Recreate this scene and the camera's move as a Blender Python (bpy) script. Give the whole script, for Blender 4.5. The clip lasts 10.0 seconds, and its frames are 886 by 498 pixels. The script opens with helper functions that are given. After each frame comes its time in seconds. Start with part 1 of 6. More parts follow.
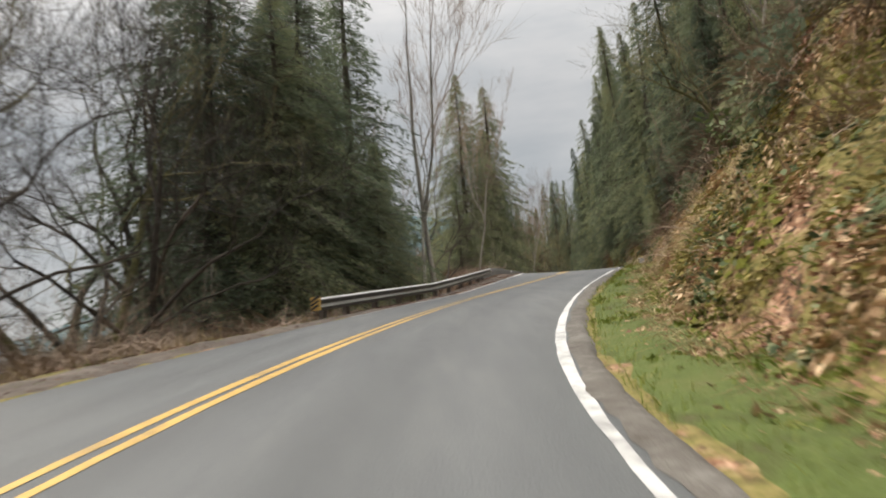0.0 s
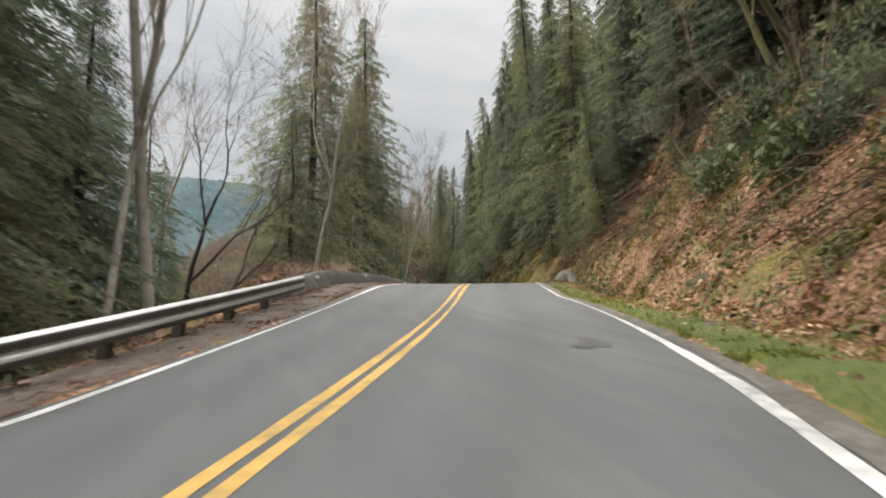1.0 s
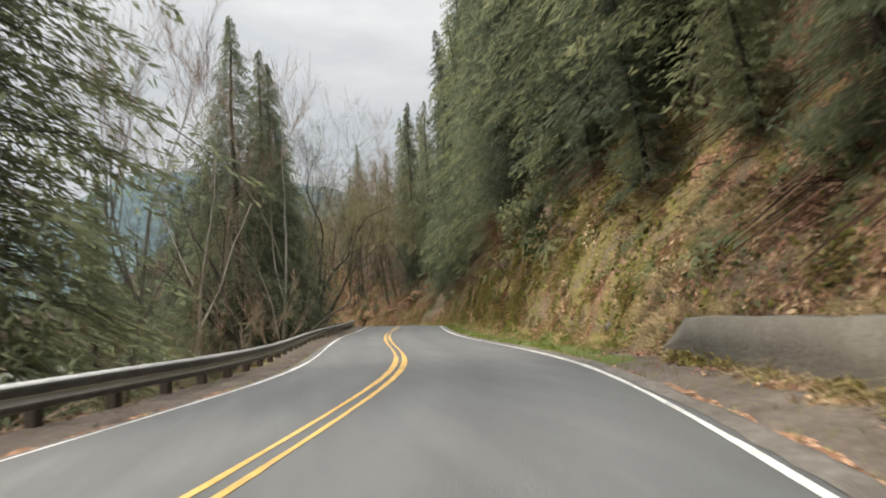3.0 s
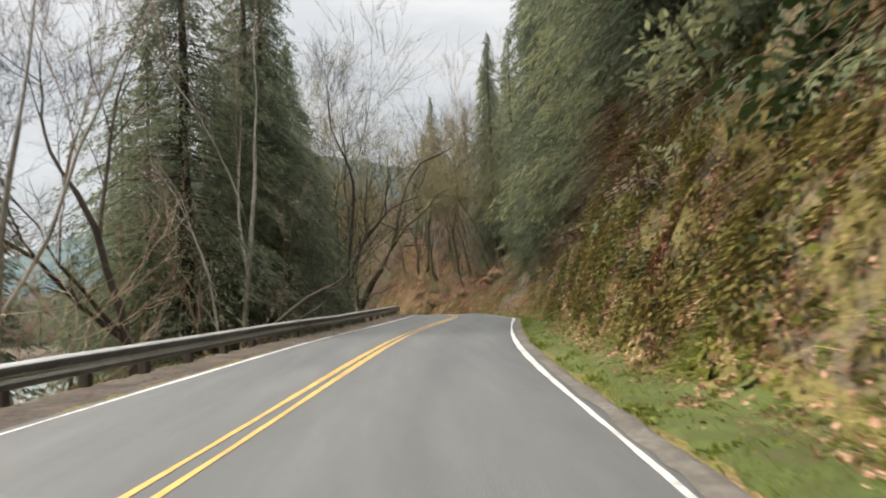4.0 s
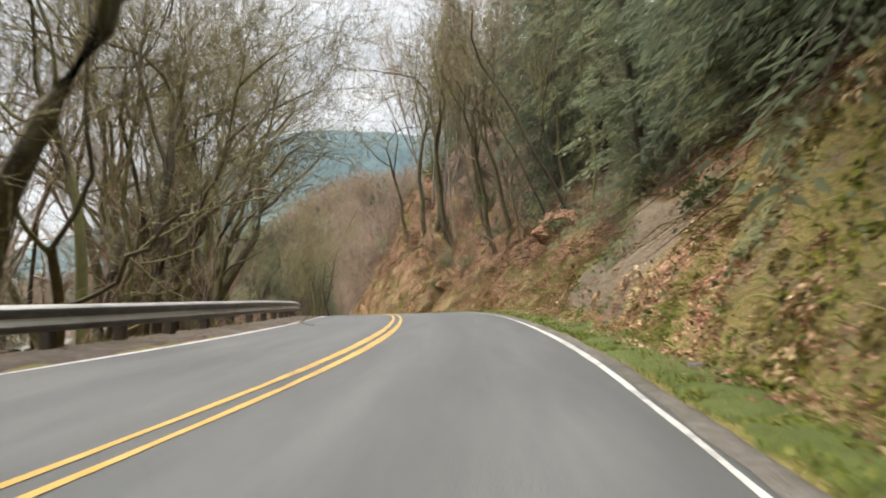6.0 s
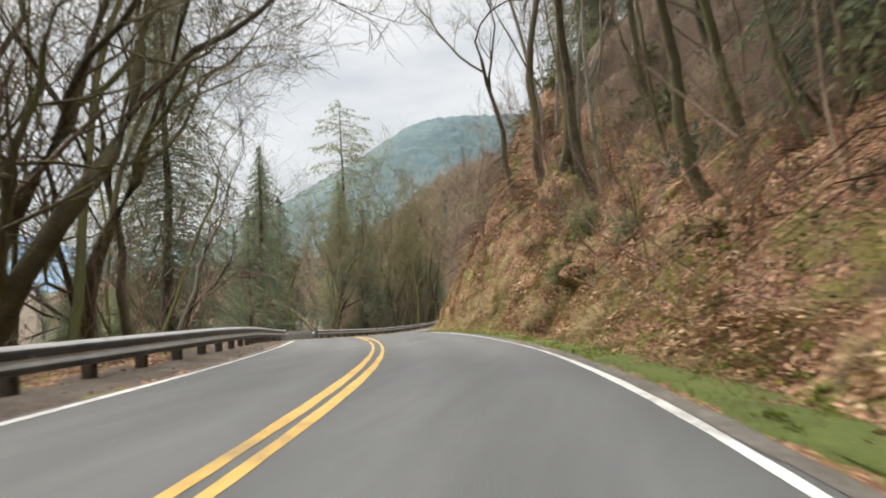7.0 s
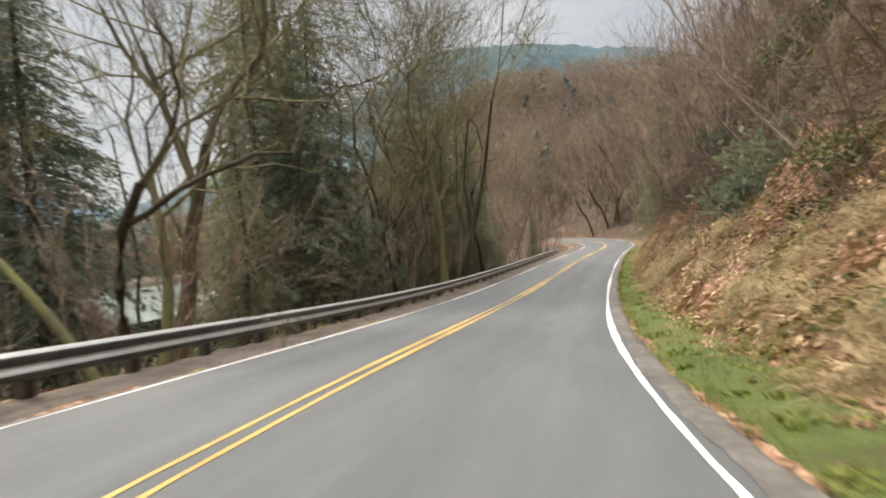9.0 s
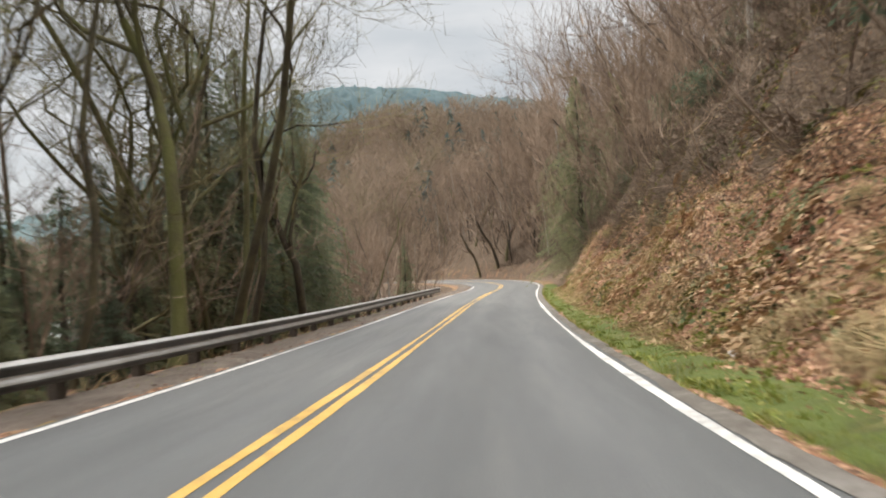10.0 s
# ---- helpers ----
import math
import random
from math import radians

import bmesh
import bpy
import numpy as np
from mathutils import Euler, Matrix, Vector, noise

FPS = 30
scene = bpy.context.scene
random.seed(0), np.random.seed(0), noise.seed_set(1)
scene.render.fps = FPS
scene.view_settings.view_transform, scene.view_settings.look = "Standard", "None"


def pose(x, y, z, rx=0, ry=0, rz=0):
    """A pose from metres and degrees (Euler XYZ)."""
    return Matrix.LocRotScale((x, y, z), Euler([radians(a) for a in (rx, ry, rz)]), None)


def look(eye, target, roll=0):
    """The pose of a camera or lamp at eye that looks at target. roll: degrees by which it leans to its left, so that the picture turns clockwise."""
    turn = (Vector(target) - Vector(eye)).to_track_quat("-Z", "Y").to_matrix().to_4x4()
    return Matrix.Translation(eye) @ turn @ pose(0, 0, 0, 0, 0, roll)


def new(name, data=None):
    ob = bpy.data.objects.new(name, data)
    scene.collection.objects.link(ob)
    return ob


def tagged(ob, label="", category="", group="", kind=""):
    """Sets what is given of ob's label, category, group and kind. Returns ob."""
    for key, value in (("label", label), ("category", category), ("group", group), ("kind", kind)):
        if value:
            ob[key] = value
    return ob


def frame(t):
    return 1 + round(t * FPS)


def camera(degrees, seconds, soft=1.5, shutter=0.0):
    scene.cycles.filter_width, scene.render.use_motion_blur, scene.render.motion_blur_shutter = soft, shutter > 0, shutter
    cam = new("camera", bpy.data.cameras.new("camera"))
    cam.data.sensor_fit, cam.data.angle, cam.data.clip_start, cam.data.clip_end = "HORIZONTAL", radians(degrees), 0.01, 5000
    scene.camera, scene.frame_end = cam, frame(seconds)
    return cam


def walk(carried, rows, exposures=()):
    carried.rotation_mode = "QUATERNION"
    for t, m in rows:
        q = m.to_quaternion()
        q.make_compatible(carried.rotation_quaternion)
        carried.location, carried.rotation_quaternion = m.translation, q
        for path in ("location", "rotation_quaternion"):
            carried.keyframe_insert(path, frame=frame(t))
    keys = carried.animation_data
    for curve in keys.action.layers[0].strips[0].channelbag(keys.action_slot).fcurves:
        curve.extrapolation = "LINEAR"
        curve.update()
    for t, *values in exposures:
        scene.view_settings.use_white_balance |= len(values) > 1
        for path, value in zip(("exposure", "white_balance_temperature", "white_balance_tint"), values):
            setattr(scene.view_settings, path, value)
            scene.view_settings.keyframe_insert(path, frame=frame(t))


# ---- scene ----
# ---------------------------------------------------------------- camera and its drive
cam = camera(69.0, 10.0, soft=1.9, shutter=0.15)
PATH = [
    (0, (2.38, -1.35, 0.88), (2.78, 8.54, 2.27), -4.52),
    (0.5, (3.42, 8.28, 2.01), (5.29, 18.00, 3.43), -2.75),
    (1, (6.13, 17.48, 3.41), (8.35, 27.16, 4.54), -0.12),
    (1.5, (9.81, 26.96, 4.38), (11.17, 36.84, 5.11), 0.13),
    (2, (12.89, 37.23, 5.41), (14.38, 47.01, 6.87), -3.48),
    (2.5, (16.15, 47.19, 6.35), (18.35, 56.86, 7.63), -3.71),
    (2.7, (17.56, 51.10, 6.60), (19.89, 60.77, 7.67), -3.81),
    (3.8, (23.88, 71.17, 6.46), (24.76, 81.10, 7.18), -2.63),
    (4, (24.35, 74.71, 6.38), (25.04, 84.67, 7.08), -2.35),
    (4.5, (25.18, 83.30, 6.19), (25.83, 93.25, 6.92), -1.78),
    (5, (26.26, 91.51, 6.21), (26.97, 101.47, 6.63), -2.21),
    (5.2, (26.76, 94.88, 6.15), (27.41, 104.85, 6.51), -2.59),
    (6.3, (30.08, 116.68, 5.77), (29.23, 126.63, 6.26), -2.36),
    (6.5, (30.12, 121.04, 5.72), (28.84, 130.95, 6.22), -2.87),
    (7, (29.06, 132.10, 5.65), (26.71, 141.81, 6.00), -2.63),
    (7.5, (26.61, 143.06, 5.22), (23.19, 152.46, 5.28), -2.25),
    (8, (22.62, 154.10, 4.52), (18.40, 163.15, 3.95), -2.37),
    (8.5, (18.40, 164.62, 3.58), (14.66, 173.85, 2.74), -4.56),
    (9, (15.64, 175.23, 2.46), (13.11, 184.90, 2.04), -4.27),
    (9.5, (14.21, 185.90, 1.39), (12.76, 195.80, 1.36), -3.33),
    (10, (13.88, 196.60, 0.65), (13.18, 206.57, 0.83), -2.98),
]
walk(cam, [(t, look(eye, target, roll)) for t, eye, target, roll in PATH], [(0, -0.05), (0.6, 0.12), (1.5, 0.2), (2.5, 0.24), (4, 0.42), (4.5, 0.46), (5.2, 0.8), (6.4, 0.74), (7, 0.54), (8, 0.12), (8.5, 0.22), (9.2, 0.32), (10, 0.37)])

# ---------------------------------------------------------------- overcast sky and a veiled sun
SUN_AZ, SUN_EL = 62.0, 38.0     # degrees: to the left of +y, and up
world = bpy.data.worlds.new("sky")
scene.world = world
world.use_nodes = True
wn, wl = world.node_tree.nodes, world.node_tree.links
wn.clear()


def wnode(kind, **values):
    n = wn.new(kind)
    for k, v in values.items():
        n.inputs[k].default_value = v
    return n


sky = wn.new("ShaderNodeTexSky")
sky.sky_type, sky.sun_disc = "NISHITA", False
sky.sun_elevation, sky.sun_rotation = radians(SUN_EL), radians(-SUN_AZ)
tc = wn.new("ShaderNodeTexCoord")
sep = wn.new("ShaderNodeSeparateXYZ")
wl.new(tc.outputs["Generated"], sep.inputs[0])
up = wn.new("ShaderNodeMapRange")
up.inputs["From Min"].default_value, up.inputs["From Max"].default_value = 0.0, 1.0
up.inputs["To Min"].default_value, up.inputs["To Max"].default_value = 0.66, 8.6
square = wn.new("ShaderNodeMath")
square.operation = "MULTIPLY"
wl.new(sep.outputs["Z"], square.inputs[0])
wl.new(sep.outputs["Z"], square.inputs[1])
fourth = wn.new("ShaderNodeMath")
fourth.operation = "MULTIPLY"
wl.new(square.outputs[0], fourth.inputs[0])
wl.new(square.outputs[0], fourth.inputs[1])
wl.new(fourth.outputs[0], up.inputs["Value"])
stretch = wn.new("ShaderNodeMapping")
stretch.inputs["Scale"].default_value = (1.3, 1.3, 5.0)
wl.new(tc.outputs["Generated"], stretch.inputs["Vector"])
clouds = wnode("ShaderNodeTexNoise", Scale=2.2, Detail=5.0, Roughness=0.55)
wl.new(stretch.outputs[0], clouds.inputs["Vector"])
ramp = wn.new("ShaderNodeValToRGB")
ramp.color_ramp.elements[0].position, ramp.color_ramp.elements[0].color = 0.33, (0.70, 0.745, 0.79, 1)
ramp.color_ramp.elements[1].position, ramp.color_ramp.elements[1].color = 0.64, (0.97, 0.98, 1.0, 1)
wl.new(clouds.outputs["Fac"], ramp.inputs["Fac"])
layer = wn.new("ShaderNodeMix")
layer.data_type = "RGBA"
layer.blend_type = "MULTIPLY"
layer.inputs["Factor"].default_value = 1.0
wl.new(ramp.outputs["Color"], layer.inputs["A"])
wl.new(up.outputs[0], layer.inputs["B"])
warm = wn.new("ShaderNodeValToRGB")
warm.color_ramp.elements[0].position, warm.color_ramp.elements[0].color = 0.25, (0.99, 0.985, 0.97, 1)
warm.color_ramp.elements[1].position, warm.color_ramp.elements[1].color = 0.6, (1.03, 0.96, 0.89, 1)
wl.new(sep.outputs["Z"], warm.inputs["Fac"])
tint = wn.new("ShaderNodeMix")
tint.data_type, tint.blend_type = "RGBA", "MULTIPLY"
tint.inputs["Factor"].default_value = 1.0
wl.new(layer.outputs["Result"], tint.inputs["A"])
wl.new(warm.outputs["Color"], tint.inputs["B"])
bg_clouds = wnode("ShaderNodeBackground", Strength=1.0)
wl.new(tint.outputs["Result"], bg_clouds.inputs["Color"])
bg_sky = wnode("ShaderNodeBackground", Strength=0.06)
wl.new(sky.outputs[0], bg_sky.inputs["Color"])
both = wn.new("ShaderNodeMixShader")
both.inputs[0].default_value = 0.88
wl.new(bg_sky.outputs[0], both.inputs[1])
wl.new(bg_clouds.outputs[0], both.inputs[2])
wout = wn.new("ShaderNodeOutputWorld")
wl.new(both.outputs[0], wout.inputs["Surface"])

sun = new("sun", bpy.data.lights.new("sun", "SUN"))
sun.data.energy, sun.data.angle, sun.data.color = 3.5, radians(16), (1.0, 0.89, 0.75)
sun.matrix_world = look((-200 * math.sin(radians(SUN_AZ)), 200 * math.cos(radians(SUN_AZ)), 200 * math.tan(radians(SUN_EL))), (0, 0, 0))

# ---------------------------------------------------------------- the road's line
# curvature (1/100 m, left positive) every 8 m, grade (%) every 12 m, cross fall (%) every 16 m, all from u = -24 m on
U_FIRST, U_LAST = -40.0, 420.0
KNOT_K = [-2.78, -2.86, -2.94, -2.91, -2.58, -1.18, 0.59, 0.84, 0.03, -0.55, -0.3, 0.72, 1.64, 1.08, -0.31, -0.82, -0.37, 0.76, 1.43, 1.15, 1.18, 1.5, 1.63, 0.53, -1.29, -1.97, -1.46, -0.71, -0.23, -0.18, -0.17, -0.12, -0.21, -0.3, -0.36, 0.6, 1.0, 1.0]
KNOT_G = [4.73, 7.05, 9.99, 12.25, 11.13, 10.61, 7.84, -0.01, -2.81, -0.95, 0.49, -0.86, -2.03, -1.81, -4.93, -6.66, -9.22, -9.82, -8.46, -6.08, -3.61, -2.27, -1.78, -1.49]
KNOT_B = [0.17, 0.26, 0.18, -4.97, 6.15, -2.7, -1.9, -0.37, -1.0, 6.45, 2.23, 2.07, -0.38, -0.4, -1.23, -1.1, -1.58, -2.01]
fine_u = np.arange(U_FIRST, U_LAST + 0.5, 1.0)
bend = np.interp(fine_u, -24 + 8.0 * np.arange(len(KNOT_K)), KNOT_K) * 0.01
grade = np.interp(fine_u, -24 + 12.0 * np.arange(len(KNOT_G)), KNOT_G) * 0.01
fall = np.interp(fine_u, -24 + 16.0 * np.arange(len(KNOT_B)), KNOT_B) * 0.01
turn = np.cumsum(bend)
zero = int(round(-U_FIRST))
turn = turn - turn[zero]
line_x, line_y, line_z = np.cumsum(-np.sin(turn)), np.cumsum(np.cos(turn)), np.cumsum(grade)
line_x, line_y, line_z = line_x - line_x[zero], line_y - line_y[zero], line_z - line_z[zero]
EDGE_R, EDGE_L = 3.28, -2.65        # the white lines
FOOT_R, RAIL_L = 4.4, -3.75         # foot of the bank, line of the guardrail


def on_road(u, lat, h=0.0):
    """World places of arrays u (along), lat (to the right) and h (above the road's plane)."""
    u, lat = np.asarray(u, float), np.asarray(lat, float)
    th, x, y, z, f = (np.interp(u, fine_u, v) for v in (turn, line_x, line_y, line_z, fall))
    return np.stack([x + lat * np.cos(th), y + lat * np.sin(th), z - f * np.clip(lat, -6, 6) + h], -1)


def heading(u):
    return float(np.interp(u, fine_u, turn))


def waves(x, y, seed, scale):
    """Cheap smooth noise of about -1 to 1 over two coordinates in metres."""
    r = np.random.RandomState(seed)
    out = 0.0
    for k in range(7):
        a, f, p = r.uniform(0, 2 * np.pi), r.uniform(0.6, 1.9) / scale, r.uniform(0, 6.28)
        out = out + np.sin((x * np.cos(a) + y * np.sin(a)) * f * 2 * np.pi + p) * r.uniform(0.5, 1)
    return out / 3.2


def ground_h(u, lat):
    """Height of the ground over the road's plane."""
    u, lat = np.asarray(u, float), np.asarray(lat, float)
    steep = 1.25 + 0.25 * np.clip(np.interp(u, [0, 30, 45, 75, 88, 97, 102, 106, 116, 130, 150, 158, 163, 170, 174, 179, 196, 205, 236, 260], [-0.2, -0.8, 0.8, 1.2, 2.4, 3.6, 3.4, 1.4, 1.6, -1.2, -1.2, 0.5, 3.4, 3.4, 0.8, -1.7, -1.6, -1.5, -1.3, -0.5]), -2, 5)
    foot = FOOT_R + np.interp(u, [-40, 5, 20, 30, 45, 60, 68, 75, 240, 300], [0.3, 0.2, 0.5, 0.7, 0.5, 1.2, 1.0, 0.1, 0.1, 1.0]) + 0.15 * waves(u, 0 * u, 3, 6)
    s = np.maximum(lat - foot, 0)
    high = np.minimum(steep, 1.15)
    right = steep * np.minimum(s, 4.5) + high * np.maximum(s - 4.5, 0) - np.maximum(s - 9, 0) * 0.5 * high - np.maximum(s - 20, 0) * 0.25
    right = right * np.clip(s / 0.8, 0.35, 1) + np.interp(u, [190, 202, 240, 250], [0, 0.9, 0.9, 0]) * np.clip(s - 2.6, 0, 3.2)
    bumps = 0.6 * waves(u, lat * 1.5, 5, 7.5) + 0.38 * waves(u, lat * 1.3, 6, 3.1) + 0.15 * waves(u, lat, 7, 1.4) + 0.07 * waves(u, lat, 17, 0.8)
    ribs = np.abs(waves(u + 0.25 * lat, 0.22 * lat, 18, 4.0)) + 0.5 * np.abs(waves(u - 0.2 * lat, 0.3 * lat, 19, 1.9))
    bumps = bumps - np.interp(u, [-8, 20, 45, 75, 84, 118, 124, 128, 160, 172, 205, 240], [0.7, 0.5, 0.7, 0.8, 1.6, 1.6, 0.6, 0.4, 1.0, 1.0, 0.5, 0.5]) * (ribs - 0.45)
    right = right + bumps * np.clip(s / 2.5, 0, 1)
    t = np.maximum(-lat - 4.3, 0)
    drop = np.interp(u, [-40, 10, 30, 42, 60, 75, 130, 150, 175, 185, 260, 420], [0.12, 0.12, 0.35, 0.45, 0.5, 0.55, 0.5, 0.25, 0.55, 0.55, 0.35, 0.3])
    left = -drop * t + 0.5 * waves(u, lat, 8, 9) * np.clip(t / 4, 0, 1) + 0.12 * waves(u, lat, 9, 1.7) * np.clip(t / 1.5, 0, 1)
    left = left + 2.8 * np.exp(-((u - 51) / 9.0) ** 2 - ((lat + 9.5) / 3.6) ** 2) * np.clip((-lat - 5.0) / 1.6, 0, 1) + 1.2 * np.exp(-((u - 158) / 12.0) ** 2 - ((lat + 8) / 3.0) ** 2)
    left = np.maximum(left, -9.0)
    for du, dl, ru, rl, deep in ((154.3, 5.6, 1.2, 0.8, 1.5), (142.3, 7.0, 1.5, 1.1, 2.1)):
        right = right - deep * np.exp(-((u - du) / ru) ** 4 - ((lat - dl) / rl) ** 4)
    right = right + 0.45 * np.clip((u - 126.5) / 2.5, 0, 1) * np.clip((132.9 + 0.15 * (lat - 5) - u) / 0.35, 0, 1) * np.clip(s / 0.7, 0, 1) * np.clip((8.6 - lat) / 1.2, 0, 1) - 0.4 * np.exp(-((u - 134.2) / 1.2) ** 2) * np.clip(s / 1.5, 0, 1)
    verge = np.where((lat > 3.5) | (lat < -3.0), 0.03 * waves(u, lat, 10, 0.9) - 0.03, -0.12)
    return np.where(lat > foot, right - 0.03, np.where(lat < -4.3, left - 0.03, verge))


def ground_at(u, lat):
    return on_road(u, lat, ground_h(u, lat))


# ---------------------------------------------------------------- materials
def material(name, colors, scale=3.0, rough=0.85, bump=0.3, bump_scale=None, metal=0.0, detail=8.0, per_object=0.0, per_island=0.0, translucent=0.0, gloss=0.3, stretch=None):
    """A surface whose colour wanders between two or more colours at two scales, with relief."""
    m = bpy.data.materials.new(name)
    m.use_nodes = True
    n, l = m.node_tree.nodes, m.node_tree.links
    bsdf = n["Principled BSDF"]
    bsdf.inputs["Roughness"].default_value, bsdf.inputs["Metallic"].default_value = rough, metal
    bsdf.inputs["Specular IOR Level"].default_value = gloss
    co = n.new("ShaderNodeTexCoord")
    a = n.new("ShaderNodeTexNoise")
    a.inputs["Scale"].default_value, a.inputs["Detail"].default_value, a.inputs["Roughness"].default_value = scale, detail, 0.65
    where = co.outputs["Object"]
    if stretch:
        mp = n.new("ShaderNodeMapping")
        mp.inputs["Scale"].default_value = stretch
        l.new(where, mp.inputs["Vector"])
        where = mp.outputs["Vector"]
    l.new(where, a.inputs["Vector"])
    ramp = n.new("ShaderNodeValToRGB")
    ramp.color_ramp.elements[0].position, ramp.color_ramp.elements[1].position = 0.32, 0.68
    ramp.color_ramp.elements[0].color, ramp.color_ramp.elements[1].color = (*colors[0], 1), (*colors[-1], 1)
    for i, c in enumerate(colors[1:-1]):
        e = ramp.color_ramp.elements.new(0.32 + 0.36 * (i + 1) / (len(colors) - 1))
        e.color = (*c, 1)
    big = n.new("ShaderNodeTexNoise")
    big.inputs["Scale"].default_value, big.inputs["Detail"].default_value = scale * 0.13, 3.0
    l.new(where, big.inputs["Vector"])
    mixv = n.new("ShaderNodeMix")
    mixv.inputs["Factor"].default_value = 0.45
    l.new(a.outputs["Fac"], mixv.inputs["A"])
    l.new(big.outputs["Fac"], mixv.inputs["B"])
    value = mixv.outputs["Result"]
    if per_object or per_island:
        info = n.new("ShaderNodeObjectInfo") if per_object else n.new("ShaderNodeNewGeometry")
        src = info.outputs["Random"] if per_object else info.outputs["Random Per Island"]
        sub = n.new("ShaderNodeMath")
        sub.operation = "MULTIPLY_ADD"
        sub.inputs[1].default_value, sub.inputs[2].default_value = per_object or per_island, -0.5 * (per_object or per_island)
        l.new(src, sub.inputs[0])
        add = n.new("ShaderNodeMath")
        l.new(value, add.inputs[0])
        l.new(sub.outputs[0], add.inputs[1])
        value = add.outputs[0]
    l.new(value, ramp.inputs["Fac"])
    l.new(ramp.outputs["Color"], bsdf.inputs["Base Color"])
    if bump:
        bn = n.new("ShaderNodeTexNoise")
        bn.inputs["Scale"].default_value, bn.inputs["Detail"].default_value = bump_scale or scale * 4, 6.0
        l.new(co.outputs["Object"], bn.inputs["Vector"])
        bp = n.new("ShaderNodeBump")
        bp.inputs["Strength"].default_value, bp.inputs["Distance"].default_value = bump, 0.05
        l.new(bn.outputs["Fac"], bp.inputs["Height"])
        l.new(bp.outputs["Normal"], bsdf.inputs["Normal"])
    if translucent:
        out = n["Material Output"]
        tr = n.new("ShaderNodeBsdfTranslucent")
        l.new(ramp.outputs["Color"], tr.inputs["Color"])
        ms = n.new("ShaderNodeMixShader")
        ms.inputs[0].default_value = translucent
        l.new(bsdf.outputs[0], ms.inputs[1])
        l.new(tr.outputs[0], ms.inputs[2])
        l.new(ms.outputs[0], out.inputs["Surface"])
    return m


ASPHALT = material("asphalt", [(0.072, 0.076, 0.079), (0.089, 0.094, 0.096), (0.114, 0.118, 0.118)], scale=2.6, rough=0.75, bump=0.35, bump_scale=60, stretch=(1.0, 0.1, 1.0))


def wheel_wear(m):
    """Tyres polish the asphalt lighter along their tracks."""
    n, l = m.node_tree.nodes, m.node_tree.links
    bsdf = n["Principled BSDF"]
    src = bsdf.inputs["Base Color"].links[0].from_socket
    at = n.new("ShaderNodeAttribute")
    at.attribute_name = "across"
    ramp = n.new("ShaderNodeValToRGB")
    sc = n.new("ShaderNodeMapRange")
    sc.inputs["From Min"].default_value, sc.inputs["From Max"].default_value = -3.1, 3.9
    l.new(at.outputs["Fac"], sc.inputs["Value"])
    l.new(sc.outputs[0], ramp.inputs["Fac"])
    els = ramp.color_ramp.elements
    for lat, v in ((-2.9, 0.8), (-2.0, 1.1), (-1.3, 0.95), (-0.6, 1.12), (0.0, 0.9), (0.9, 1.12), (1.6, 0.93), (2.5, 1.12), (3.1, 0.95), (3.8, 0.75)):
        e = els.new((lat + 3.1) / 7.0)
        e.color = (v, v, v * 0.99, 1)
    els.remove(els[0])
    els.remove(els[len(els) - 1])
    mul = n.new("ShaderNodeMix")
    mul.data_type, mul.blend_type = "RGBA", "MULTIPLY"
    mul.inputs["Factor"].default_value = 1.0
    l.new(src, mul.inputs["A"])
    l.new(ramp.outputs["Color"], mul.inputs["B"])
    l.new(mul.outputs["Result"], bsdf.inputs["Base Color"])


wheel_wear(ASPHALT)
WHITE_PAINT = material("road_paint_white", [(0.15, 0.15, 0.145), (0.46, 0.46, 0.445), (0.66, 0.66, 0.64)], scale=6, rough=0.6, bump=0.2, bump_scale=60)
YELLOW_PAINT = material("road_paint_yellow", [(0.19, 0.14, 0.07), (0.43, 0.275, 0.07), (0.52, 0.35, 0.115)], scale=5, rough=0.6, bump=0.2, bump_scale=60)


